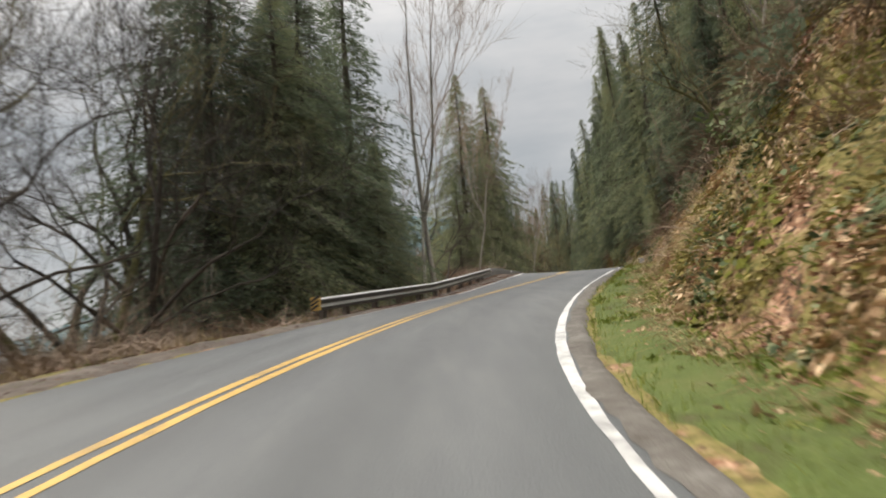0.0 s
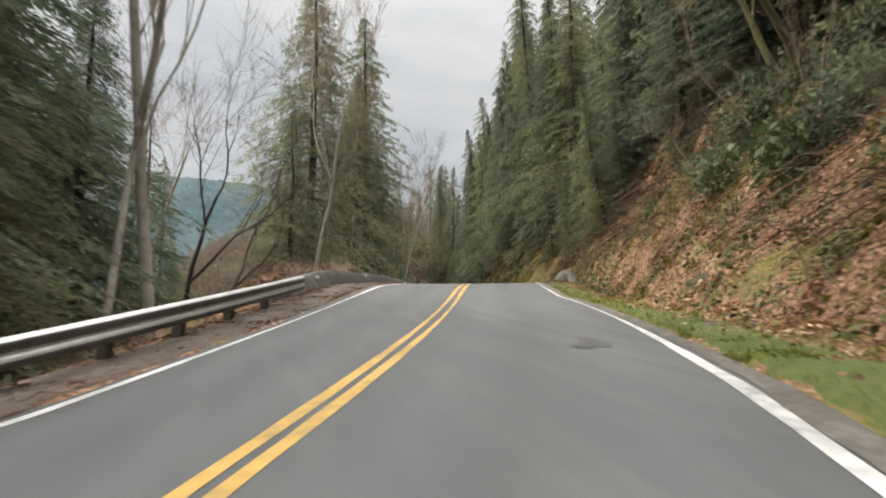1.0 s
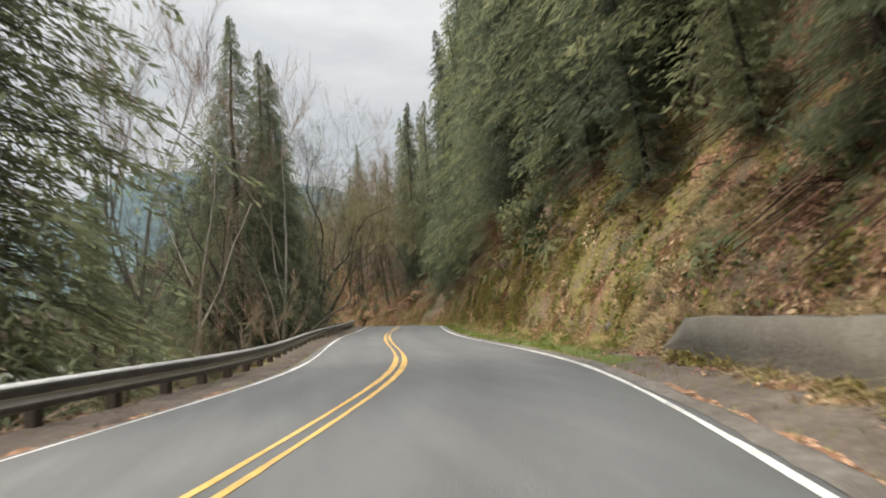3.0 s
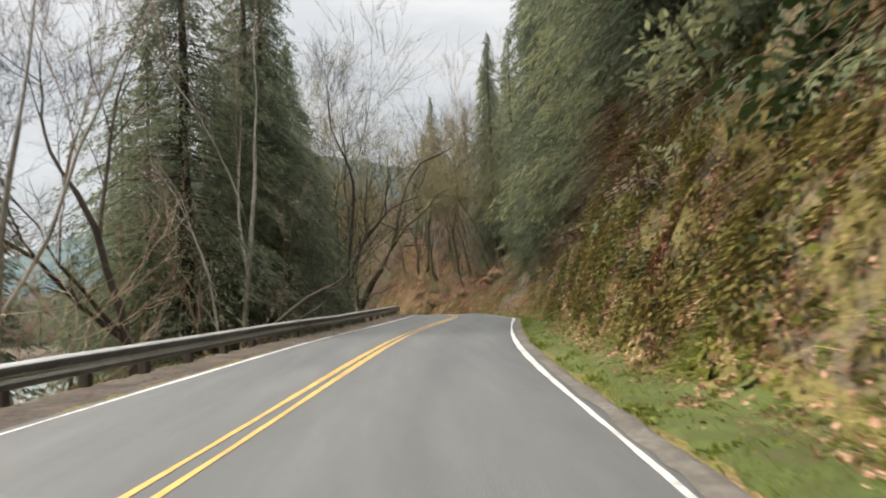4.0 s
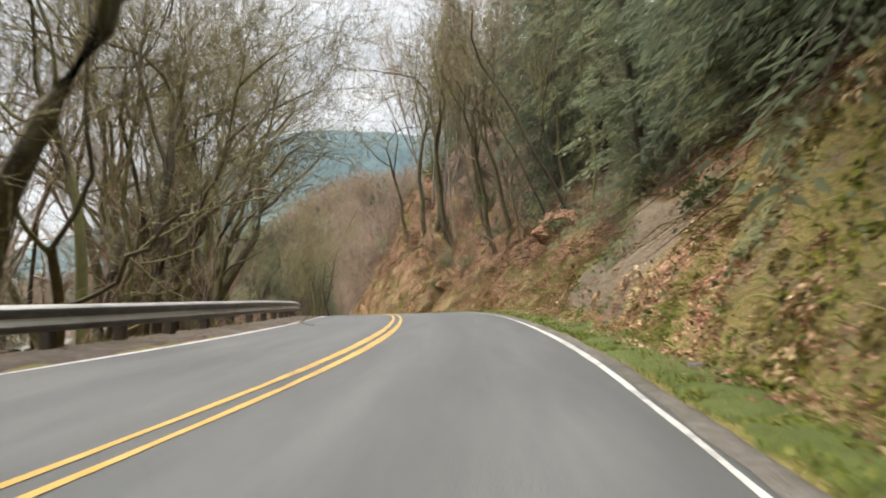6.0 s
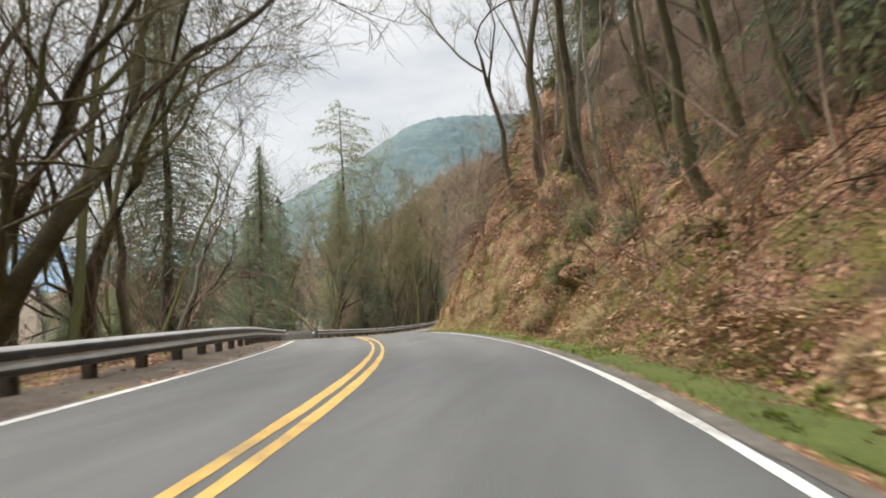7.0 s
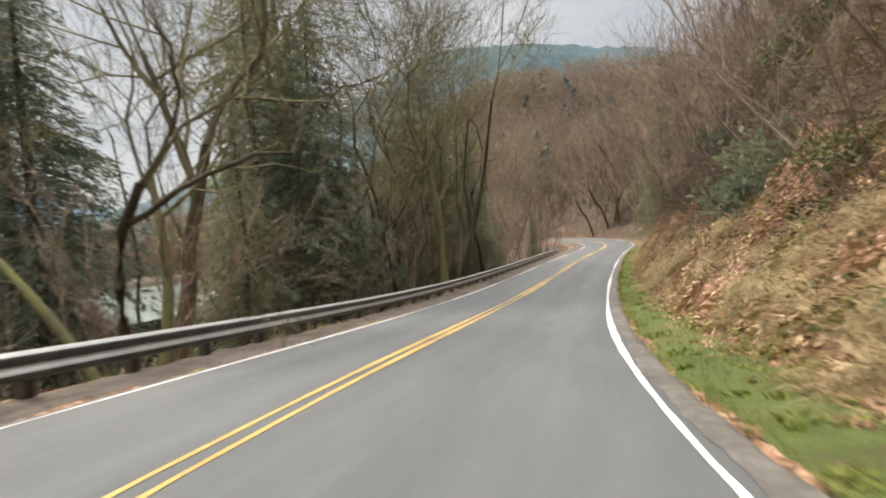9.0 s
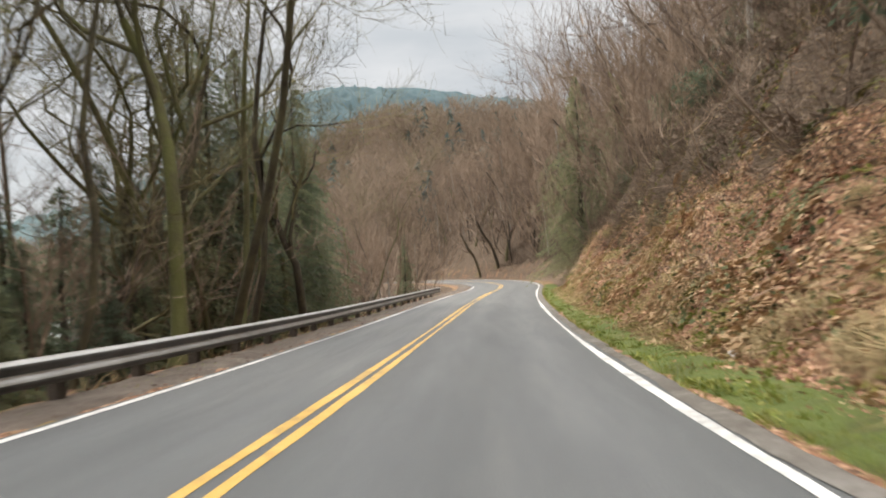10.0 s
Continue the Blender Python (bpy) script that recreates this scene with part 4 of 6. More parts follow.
for u, lat, s, sp in ((159.5, 15, 0.9, 0), (156.5, 8.2, 0.55, 40), (158.8, 8.6, 0.6, 100), (162.2, 9, 0.6, 160)):
    put_bare("alder", 0, u, lat, s, sp)
put_bare("maple", 2, 150.5, 9.2, 0.6, 10)
for u in np.arange(172, 250, 2.4):
    put_bare("thicket", rt.randrange(2), u + rt.uniform(-1, 1), rt.uniform(7.2, 12), rt.uniform(0.5, 0.95), rt.uniform(0, 360), tilt=(0, -14))
for u in np.arange(180, 330, 3.6):
    put_back(u + rt.uniform(-1, 1), rt.uniform(11, 22), rt.uniform(0.5, 0.85))
    put_back(u + rt.uniform(-1, 1), rt.uniform(10, 20), rt.uniform(0.5, 0.8))
put_conifer("near", 255, 6.8, 15, 10, wide=1.25, label="dark green conifer standing out of the leafless hillside")
put_conifer("near", 252, 9.5, 9, 100, label="dark green conifer standing out of the leafless hillside")
put_conifer("small", 254, 8, 9, 10)
put_conifer("far", 236, 20, 20, 10)
put_conifer("far", 246, 18, 22, 100)
# the wood behind, down the valley side
for u in np.r_[np.arange(34, 82, 5.0), np.arange(107, 176, 5.0)]:
    put_conifer("far", u + rt.uniform(-2, 2), rt.uniform(-26, -16), rt.uniform(13, 19), rt.uniform(0, 360))
for u in np.arange(250, 345, 2.2):
    put_back(u + rt.uniform(-1, 1), rt.uniform(6.5, 24), rt.uniform(0.5, 0.85))
    put_back(u + rt.uniform(-1, 1), rt.uniform(8, 26), rt.uniform(0.5, 0.85))
for u in np.arange(248, 330, 3.0):
    put_bare("thicket", rt.randrange(2), u, rt.uniform(6.5, 13), rt.uniform(0.6, 1.1), rt.uniform(0, 360))
for u in np.arange(255, 345, 4.0):
    put_back(u, rt.uniform(-20, -7), rt.uniform(0.5, 0.8))
    put_back(u + 2, rt.uniform(-24, -8), rt.uniform(0.5, 0.8))
for u in np.arange(-3, 21, 0.9):
    put_bare("thicket", rt.randrange(2), u, rt.uniform(-13, -8.5), rt.uniform(0.3, 0.5), rt.uniform(0, 360))
for u in np.arange(106, 135, 4.0):
    put_conifer("far", u + rt.uniform(-1.5, 1.5), rt.uniform(-22, -13), rt.uniform(17, 22), rt.uniform(0, 360), wide=1.2)
for u in np.arange(118, 164, 4.4):
    put_bare("thicket", rt.randrange(2), u + rt.uniform(-1, 1), rt.uniform(8, 20), rt.uniform(0.5, 1.0), rt.uniform(0, 360), tilt=(0, -8))
for k in range(14):
    put_back(rt.uniform(262, 300), rt.uniform(14, 26), rt.uniform(1.0, 1.25))
for u in np.arange(120, 182, 9.0):
    put_conifer("far", u, rt.uniform(13, 20), rt.uniform(13, 18), rt.uniform(0, 360), wide=1.2)
for u in np.arange(134, 176, 4.0):
    put_back(u, rt.uniform(-16, -10), rt.uniform(0.7, 0.95))
for k in range(60):
    x, y = rt.uniform(-110, -66), rt.uniform(130, 340)
    pieces, tag = ((BACK[k % 2], "maple") if k % 3 else (FIR_FAR, "far"))
    plant_tree("bare_tree" if k % 3 else "conifer", pieces, (x, y, -4.5), rt.uniform(0.45, 0.7), rt.uniform(0, 360), LIBS["back"][1] if k % 3 else "dark green conifer across the river", "tree", "trees across the river")

# darker wood at the lower bend and above the first bend
for u, lat, hh in ((199, -15, 20), (207, -9.4, 15), (211, -10.4, 18), (209, -12.6, 22), (214, -14.5, 22), (229, -10.5, 15), (233, -13, 19), (238, -12, 16), (245, -12, 14)):
    put_conifer(rt.choice(("wide", "tall", "wide")), u, lat, hh, rt.uniform(0, 360), wide=1.1)
for u, lat, hh in ((20.5, -8.6, 15), (26, -11.5, 20), (31, -14, 20), (36, -10.5, 12)):
    put_conifer("near", u, lat, hh, rt.uniform(0, 360), wide=1.25)
for u in np.arange(128, 180, 3.0):
    put_back(u + rt.uniform(-1, 1), rt.uniform(11, 24), rt.uniform(0.6, 0.9))
for u in np.arange(10, 130, 5.0):
    put_conifer("far", u + rt.uniform(-2, 2), rt.uniform(20, 28), rt.uniform(15, 21), rt.uniform(0, 360), wide=1.2)
for k in range(70):
    put_bare("thicket", k % 2, rt.uniform(236, 300), rt.uniform(7, 26), rt.uniform(0.8, 1.4), rt.uniform(0, 360), tilt=(0, -8))
for k in range(26):
    put_bare("thicket", k % 2, rt.uniform(0, 46), rt.uniform(7.5, 14), rt.uniform(0.35, 0.7), rt.uniform(0, 360), tilt=(0, -14))
for k in range(12):
    put_bare("thicket", k % 2, rt.uniform(143, 170), rt.uniform(5.8, 11), rt.uniform(0.4, 0.8), rt.uniform(0, 360), tilt=(0, -16))
for k in range(30):
    put_bare("thicket", k % 2, rt.uniform(176, 236), rt.uniform(7.2, 13), rt.uniform(0.5, 0.9), rt.uniform(0, 360), tilt=(0, -14))
for k in range(34):
    put_back(rt.uniform(250, 312), rt.uniform(9, 26), rt.uniform(0.95, 1.35))
for k in range(13):
    put_conifer(rt.choice(("tall", "tall", "far")), 93 + 2.7 * k + rt.uniform(-0.8, 0.8), rt.uniform(7.6, 9.6), rt.uniform(18, 24), rt.uniform(0, 360), tilt=(0, -5), wide=1.1)
for k, u, lat, size in ((0, 150.5, 8.4, 0.8), (0, 159.3, 7.7, 0.95), (0, 161.0, 7.8, 0.9), (0, 156.2, 8.0, 0.9), (0, 164.5, 7.8, 0.7), (1, 147, 8.4, 0.6), (0, 144.5, 9.0, 0.6), (1, 154, 9.4, 0.6)):
    put_bare("mossy", k, u, lat, size, rt.uniform(0, 360), tilt=(0, -4))
for u, lat, size in ((16.5, -9.8, 0.72), (15.2, -8.8, 0.6), (17.8, -12, 0.85)):
    put_bare("dark", rt.randrange(2), u, lat, size, rt.uniform(0, 360))
for k in range(18):
    put_bare("thicket", k % 2, rt.uniform(5, 24), rt.uniform(7.6, 11.5), rt.uniform(0.25, 0.45), rt.uniform(0, 360), tilt=(0, -14))
for k in range(44):
    put_back(rt.uniform(296, 348), rt.uniform(5.5, 26), rt.uniform(0.6, 1.0))
for k in range(16):
    put_back(rt.uniform(290, 345), rt.uniform(-22, -6), rt.uniform(0.6, 0.9))


# ---------------------------------------------------------------- guardrails, barriers, wall
def box_mesh(name, mat, sx, sy, sz, bevel=0.01):
    """A bevelled block standing on the origin."""
    bm = bmesh.new()
    bmesh.ops.create_cube(bm, size=1.0)
    bmesh.ops.scale(bm, vec=(sx, sy, sz), verts=bm.verts)
    bmesh.ops.translate(bm, vec=(0, 0, sz / 2), verts=bm.verts)
    bmesh.ops.bevel(bm, geom=list(bm.edges), offset=bevel, segments=1, affect="EDGES")
    me = bpy.data.meshes.new(name)
    bm.to_mesh(me)
    bm.free()
    me.materials.append(mat)
    return me


POST = box_mesh("post", POST_WOOD, 0.16, 0.19, 1.06, 0.015)
BLOCK = box_mesh("block", POST_WOOD, 0.15, 0.17, 0.27, 0.012)
BOLT = box_mesh("bolt", STEEL, 0.04, 0.02, 0.04, 0.008)
RAIL_TOP = 0.60
# the folded section of the beam: out from the posts, and height under its top
BEAM = np.array([(0.000, 0.000), (0.028, -0.012), (0.075, -0.045), (0.082, -0.075), (0.030, -0.120), (0.004, -0.150), (0.030, -0.180), (0.082, -0.225), (0.075, -0.255), (0.028, -0.290), (0.000, -0.305)]) * np.array([1.0, 1.16])


def beam_mesh(u0, u1, lat):
    us = np.linspace(u0, u1, 7)
    prof = np.concatenate([BEAM, BEAM[::-1] - np.array([0.006, 0])])
    rows = [on_road(us, lat + o, RAIL_TOP + z) for o, z in prof]
    v = np.stack(rows, 1).reshape(-1, 3)
    n, k = len(us), len(prof)
    i = (np.arange(n - 1)[:, None] * k + np.arange(k)[None]).ravel()
    j = (np.arange(n - 1)[:, None] * k + (np.arange(k) + 1)[None] % k).ravel()
    me = fast_mesh("beam", v, np.stack([i, j, j + k, i + k], 1), SHADED_STEEL, False)
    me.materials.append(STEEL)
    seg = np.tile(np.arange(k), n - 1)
    # upward folds get the brighter steel, a painted highlight of reflected sky
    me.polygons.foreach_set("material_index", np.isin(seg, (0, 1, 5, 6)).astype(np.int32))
    return me


def guardrail(u0, u1, label, lat=RAIL_L):
    rail = tagged(new("guardrail"), label, "guardrail", "guardrails along the river side")
    step = 3.81
    count = max(1, int(round((u1 - u0) / step)))
    step = (u1 - u0) / count
    for k in range(count):
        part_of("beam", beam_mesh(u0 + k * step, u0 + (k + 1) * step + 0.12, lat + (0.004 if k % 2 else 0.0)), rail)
        for half in (0, 0.5):
            u = u0 + (k + half) * step + (0.7 if k + half == 0 else 0.1)
            turn_m = Matrix.Translation(Vector(on_road(np.array([u]), np.array([lat - 0.27]), -0.52)[0])) @ pose(0, 0, 0, 0, 0, math.degrees(heading(u)))
            post = part_of("post", POST, rail)
            post.matrix_basis = turn_m
            block = part_of("block", BLOCK, rail)
            block.matrix_basis = Matrix.Translation(Vector(on_road(np.array([u]), np.array([lat - 0.09]), RAIL_TOP - 0.305)[0])) @ pose(0, 0, 0, 0, 0, math.degrees(heading(u)))
            bolt = part_of("bolt", BOLT, rail)
            bolt.matrix_basis = Matrix.Translation(Vector(on_road(np.array([u]), np.array([lat + 0.012]), RAIL_TOP - 0.17)[0])) @ pose(0, 0, 0, 0, 0, math.degrees(heading(u)))
    return rail


rail_one = guardrail(15.2, 34.5, "weathered steel guardrail on short timber posts, ending in a striped marker")
guardrail(58.5, 171.5, "long weathered steel guardrail on timber posts along the curve")
guardrail(180.5, 249, "weathered steel guardrail on timber posts above the river")

WHITE_PLATE = material("white_reflector", [(0.62, 0.62, 0.6), (0.8, 0.8, 0.78)], scale=8, rough=0.5, bump=0)
BLACK = material("black_stripe_paint", [(0.015, 0.015, 0.015), (0.03, 0.03, 0.03)], scale=8, rough=0.6, bump=0)
marker = new("end_marker", box_mesh("end_marker", YELLOW_PAINT, 0.30, 0.03, 0.36, 0.008))
marker.matrix_basis = Matrix.Translation(Vector(on_road(np.array([15.1]), np.array([RAIL_L]), 0.27)[0])) @ pose(0, 0, 0, 0, 0, math.degrees(heading(15.1)))
tagged(marker, "yellow and black striped end marker on the guardrail", "sign")
for k in range(3):
    bar = part_of("stripe", box_mesh("stripe", BLACK, 0.34, 0.006, 0.06, 0.002), marker)
    bar.matrix_basis = pose(0, -0.019, 0.06 + 0.11 * k, 0, -28, 0) @ Matrix.Diagonal((0.82, 1, 1, 1))


def barrier_mesh(name, u0, u1, lat, high, mat, base=0.26, top=0.11, ragged=0.0, taper=0.0):
    us = np.linspace(u0, u1, max(3, int((u1 - u0) / 0.5)))
    r = np.random.RandomState(int(u0))
    hh = high + ragged * r.normal(0, 1, len(us))
    if taper:
        hh = hh * np.clip((us - u0) / taper, 0.12, 1) * np.clip((u1 - us) / (taper * 0.6), 0.3, 1)
    prof = [(-base, -0.35, 0), (-base, 0.06, 0), (-top * 1.25, 0.30, 0), (-top, 1, 1), (top, 1, 1), (top * 1.25, 0.30, 0), (base, 0.06, 0), (base, -0.35, 0)]
    rows = [on_road(us, lat + o, (hh - 0.02 if isup else np.minimum(z, hh * 0.6))) for o, z, isup in prof]
    v = np.stack(rows, 1).reshape(-1, 3)
    n, k = len(us), len(prof)
    i = (np.arange(n - 1)[:, None] * k + np.arange(k - 1)[None]).ravel()
    me = fast_mesh(name, np.concatenate([v, v[:k], v[-k:]]), np.stack([i, i + 1, i + k + 1, i + k], 1), mat)
    bm = bmesh.new()
    bm.from_mesh(me)
    bm.verts.ensure_lookup_table()
    bm.faces.new([bm.verts[n * k + q] for q in range(k)])
    bm.faces.new([bm.verts[n * k + k + q] for q in reversed(range(k))])
    bmesh.ops.recalc_face_normals(bm, faces=bm.faces)
    bm.to_mesh(me)
    bm.free()
    return me


def plate_on(parent, u, lat, h, w=0.34, tall=0.09, out=1):
    p = part_of("reflector", box_mesh("reflector", WHITE_PLATE, 0.02, w, tall, 0.004), parent, "white reflector plate")
    p.matrix_basis = Matrix.Translation(Vector(on_road(np.array([u]), np.array([lat]), h)[0])) @ pose(0, 0, 0, 0, 0, math.degrees(heading(u)))


def barrier(u0, u1, lat, high, label, plates, lat_face):
    base = tagged(new("concrete_barrier"), label, "barrier", "concrete barriers")
    n = int(round((u1 - u0) / 3.05))
    for k in range(n):
        a, b = u0 + (u1 - u0) * k / n, u0 + (u1 - u0) * (k + 1) / n - 0.03
        part_of("segment", barrier_mesh("segment", a, b, lat, high + 0.012 * (k % 3), CONCRETE), base)
    for u in plates:
        plate_on(base, u, lat_face, high * 0.62)
    return base


barrier(35.2, 61.6, -4.5, 0.44, "dark stained concrete road barrier in segments", (38.2, 46.2, 56.5), -4.30)
barrier(170.8, 181.2, -4.1, 0.56, "grey concrete road barrier between two guardrails", (173.2, 180.2), -3.92)

wall = tagged(new("retaining_wall"), "low mossy concrete retaining wall at the bank's foot", "wall")
part_of("wall_body", barrier_mesh("wall_body", 50.3, 71.5, 5.0, 0.66, WALL_CONCRETE, 0.20, 0.17, 0.012, 1.4), wall)
cap, cap_u = Pile(), np.arange(51.2, 61.4, 0.25)
cap_r = 0.075 + 0.035 * waves(cap_u, 0 * cap_u, 31, 1.6) + 0.02 * waves(cap_u, 0 * cap_u, 32, 0.6)
cap.add(*tube(on_road(cap_u, 5.0 + 0.05 * waves(cap_u, 0 * cap_u, 33, 2.0), 0.625), np.clip(cap_r, 0.02, 0.2) * np.sin(np.pi * np.linspace(0, 1, len(cap_u))) ** 0.3, 8))
YELLOW_MOSS = material("yellow_green_moss", [(0.14, 0.125, 0.02), (0.27, 0.24, 0.028), (0.40, 0.34, 0.06)], scale=3, rough=1.0, bump=0.9, bump_scale=30, gloss=0.05)
part_of("moss_cap", cap.mesh("moss_cap", YELLOW_MOSS, True), wall, "yellow-green moss along the top")
for u in (52.4, 63.4):
    plate_on(wall, u, 4.81, 0.47, 0.2, 0.085)


# ---------------------------------------------------------------- ground cover
def scatter(seed, n, u0, u1, l0, l1, where=None, bias=1.0):
    r = np.random.RandomState(seed)
    u, lat = r.uniform(u0, u1, n), l0 + (l1 - l0) * r.rand(n) ** bias
    if where is not None:
        keep = r.rand(n) < where(u, lat)
        u, lat = u[keep], lat[keep]
    bare_earth = ((u > 127.4) & (u < 133.2) & (lat > 4.95) & (lat < 7.8)) | ((np.abs(u - 154.3) < 1.3) & (lat > 4.9) & (lat < 6.3)) | ((np.abs(u - 142.3) < 1.6) & (lat > 6.0) & (lat < 8.0))
    keep = ~bare_earth | (np.random.RandomState(seed + 900).rand(len(u)) < 0.12)
    u, lat = u[keep], lat[keep]
    p = ground_at(u, lat)
    e = 0.15
    n_v = np.cross(ground_at(u + e, lat) - p, ground_at(u, lat + e) - p)
    n_v /= np.linalg.norm(n_v, axis=1, keepdims=True)
    n_v = n_v * np.sign(n_v[:, 2:3])
    return r, u, lat, p, n_v


def flakes(name, mat, sample, size, label, category, curl=0.6, lift=0.02, width=0.5):
    """Loose leaves lying about on the ground."""
    r, u, lat, p, nv = sample
    n = len(p)
    a = np.cross(nv + r.normal(0, curl, (n, 3)), r.normal(0, 1, (n, 3)))
    a /= np.linalg.norm(a, axis=1, keepdims=True)
    b = np.cross(nv + r.normal(0, curl, (n, 3)), a)
    b /= np.linalg.norm(b, axis=1, keepdims=True)
    s = (size * r.uniform(0.5, 1.4, n))[:, None]
    c = p + nv * (lift + s * 0.25)
    v = np.stack([c - a * s, c + b * s * width + nv * s * 0.2, c + a * s, c - b * s * width + nv * s * 0.1], 1).reshape(-1, 3)
    return tagged(new(name, fast_mesh(name, v, np.arange(n)[:, None] * 4 + np.arange(4)[None], mat)), label, category, kind="stuff")


def blades(name, mat, sample, size, label, category, spread=0.4, width=0.05, hang=0.0):
    """Upright or hanging blades, three-cornered, growing from the ground."""
    r, u, lat, p, nv = sample
    n = len(p)
    th = np.interp(u, fine_u, turn)
    out = np.column_stack([-np.cos(th), -np.sin(th), np.zeros(n)]) * np.sign(lat)[:, None]
    d = np.column_stack([np.zeros(n), np.zeros(n), np.ones(n)]) + r.normal(0, spread, (n, 3)) + out * hang
    d[:, 2] -= hang * 0.5
    d /= np.linalg.norm(d, axis=1, keepdims=True)
    w = np.cross(d, r.normal(0, 1, (n, 3)))
    w /= np.linalg.norm(w, axis=1, keepdims=True)
    s = (size * r.uniform(0.45, 1.4, n))[:, None]
    mid = p + d * s * 0.6
    tip = p + d * s + (out * hang * 0.5 + np.array([0, 0, -0.45 * hang])) * s
    ww = w * s * width
    v = np.stack([p - nv * 0.03 - ww, p - nv * 0.03 + ww, mid + ww * 0.8, mid - ww * 0.8, tip + ww * 0.15, tip - ww * 0.15], 1).reshape(-1, 3)
    first = np.arange(n)[:, None] * 6
    return tagged(new(name, fast_mesh(name, v, np.concatenate([first + np.array([0, 1, 2, 3]), first + np.array([3, 2, 4, 5])]), mat)), label, category, kind="stuff")


def patch(seed, scale, at_least=0.0):
    return lambda u, lat: np.clip(0.5 + 0.9 * waves(u, lat * 1.4, seed, scale) - at_least, 0, 1)


def span(*stops):
    xs, ys = [s[0] for s in stops], [s[1] for s in stops]
    return lambda u: np.interp(u, xs, ys)


straw_here = span((-10, 0.35), (12, 0.35), (24, 0.15), (40, 0.1), (58, 0.3), (66, 0.8), (74, 0.3), (85, 0.22), (110, 0.25), (126, 0.6), (140, 0.5), (156, 1), (164, 0.4), (174, 0.9), (192, 1), (205, 0.7), (240, 0.5))
leaf_here = span((-10, 0.3), (12, 0.3), (22, 0.9), (34, 0.7), (58, 0.45), (75, 0.9), (88, 0.8), (100, 0.5), (120, 0.6), (136, 1), (160, 0.9), (172, 0.7), (178, 0.2), (196, 0.25), (202, 1), (225, 1), (240, 0.5))
green_here = span((-10, 0.4), (20, 0.5), (40, 0.7), (52, 0.5), (60, 0.1), (72, 0.3), (78, 1), (135, 1), (142, 0.5), (160, 0.6), (172, 0.9), (200, 0.9), (240, 0.8))
flakes("fallen_leaves", LITTER, scatter(61, 300000, -6, 240, 4.4, 12, lambda u, l: leaf_here(u) * np.clip(0.55 + 0.8 * waves(u, l, 21, 5), 0.08, 1) * np.where((u > 197) & (l > 7.5), 0.15, 1), 1.9), 0.036, "brown fallen maple leaves on the bank", "leaf litter", 0.45)
flakes("fallen_leaves", LITTER, scatter(69, 20000, -6, 245, 4.0, 5.2, lambda u, l: leaf_here(u) * np.clip(0.3 + waves(u, l, 22, 4), 0.1, 1)), 0.045, "brown fallen leaves on the grass verge", "leaf litter")
SHOULDER_LEAF = material("old_fallen_leaves", [(0.06, 0.036, 0.027), (0.13, 0.08, 0.058), (0.23, 0.15, 0.112)], scale=0.8, rough=0.95, bump=0, per_island=0.5, gloss=0.05)
flakes("fallen_leaves", SHOULDER_LEAF, scatter(62, 40000, -6, 245, -5.2, -3.0, lambda u, l: np.clip(0.4 + waves(u, l, 22, 6), 0.1, 1)), 0.03, "brown fallen leaves along the road's shoulder", "leaf litter")
blades("verge_grass", GRASS, scatter(63, 230000, -8, 250, 3.62, 5.15, lambda u, l: green_here(u) * np.clip(0.75 + 0.9 * waves(u, l * 3, 23, 3), 0, 1) * np.clip((np.interp(u, [60, 75], [5.1, 4.75]) - l) / 0.5, 0.06, 1)), 0.085, "short green grass on the verge", "grass", 0.7, 0.05)
blades("verge_grass", GRASS, scatter(64, 24000, 0, 250, -4.9, -3.3, lambda u, l: np.interp(u, [0, 60, 80, 130, 170, 250], [0.5, 0.1, 1, 0.8, 0.3, 0.4]) * np.clip(0.4 + waves(u, l * 2, 24, 4), 0, 1)), 0.08, "short green grass under the guardrail", "grass", 0.5, 0.08)
blades("bank_grass", GRASS, scatter(65, 260000, -6, 245, 4.7, 12, lambda u, l: np.interp(u, [0, 20, 60, 75, 85, 115, 130, 160, 245], [0.45, 0.15, 0.25, 0.4, 1, 0.9, 0.4, 0.15, 0.2]) * np.clip(0.2 + 1.1 * waves(u, l, 25, 4), 0, 1), 1.5), 0.20, "low mossy grass on the bank", "grass", 0.6, 0.05, 0.9)
blades("dry_grass", STRAW, scatter(66, 330000, -8, 245, 4.5, 11, lambda u, l: straw_here(u) * np.clip(0.35 + 1.2 * waves(u, l, 26, 4.5), 0, 1), 1.6), 0.32, "pale dry grass hanging over the bank", "grass", 0.65, 0.014, 1.0)
blades("dry_grass", STRAW, scatter(67, 50000, -4, 250, -9, -4.4, lambda u, l: np.interp(u, [0, 14, 20, 34, 60, 140, 200, 250], [0.5, 1, 0.8, 0.2, 0.2, 0.3, 0.9, 0.6]) * np.clip(0.3 + waves(u, l, 27, 6), 0, 1)), 0.34, "dry straw grass beyond the guardrail", "grass", 0.6, 0.018, 0.2)
flakes("fallen_leaves", SHOULDER_LEAF, scatter(77, 44000, 18, 62, -4.25, -2.85, lambda u, l: np.clip(0.6 + waves(u, l, 35, 5), 0.15, 1)), 0.03, "reddish brown fallen leaves along the shoulder", "leaf litter", 0.4)
flakes("fallen_leaves", SHOULDER_LEAF, scatter(78, 60000, 120, 250, -10, -4.3, lambda u, l: np.clip(0.5 + waves(u, l, 36, 6), 0.1, 1), 1.4), 0.06, "brown fallen leaves on the ground beyond the guardrail", "leaf litter", 0.4)
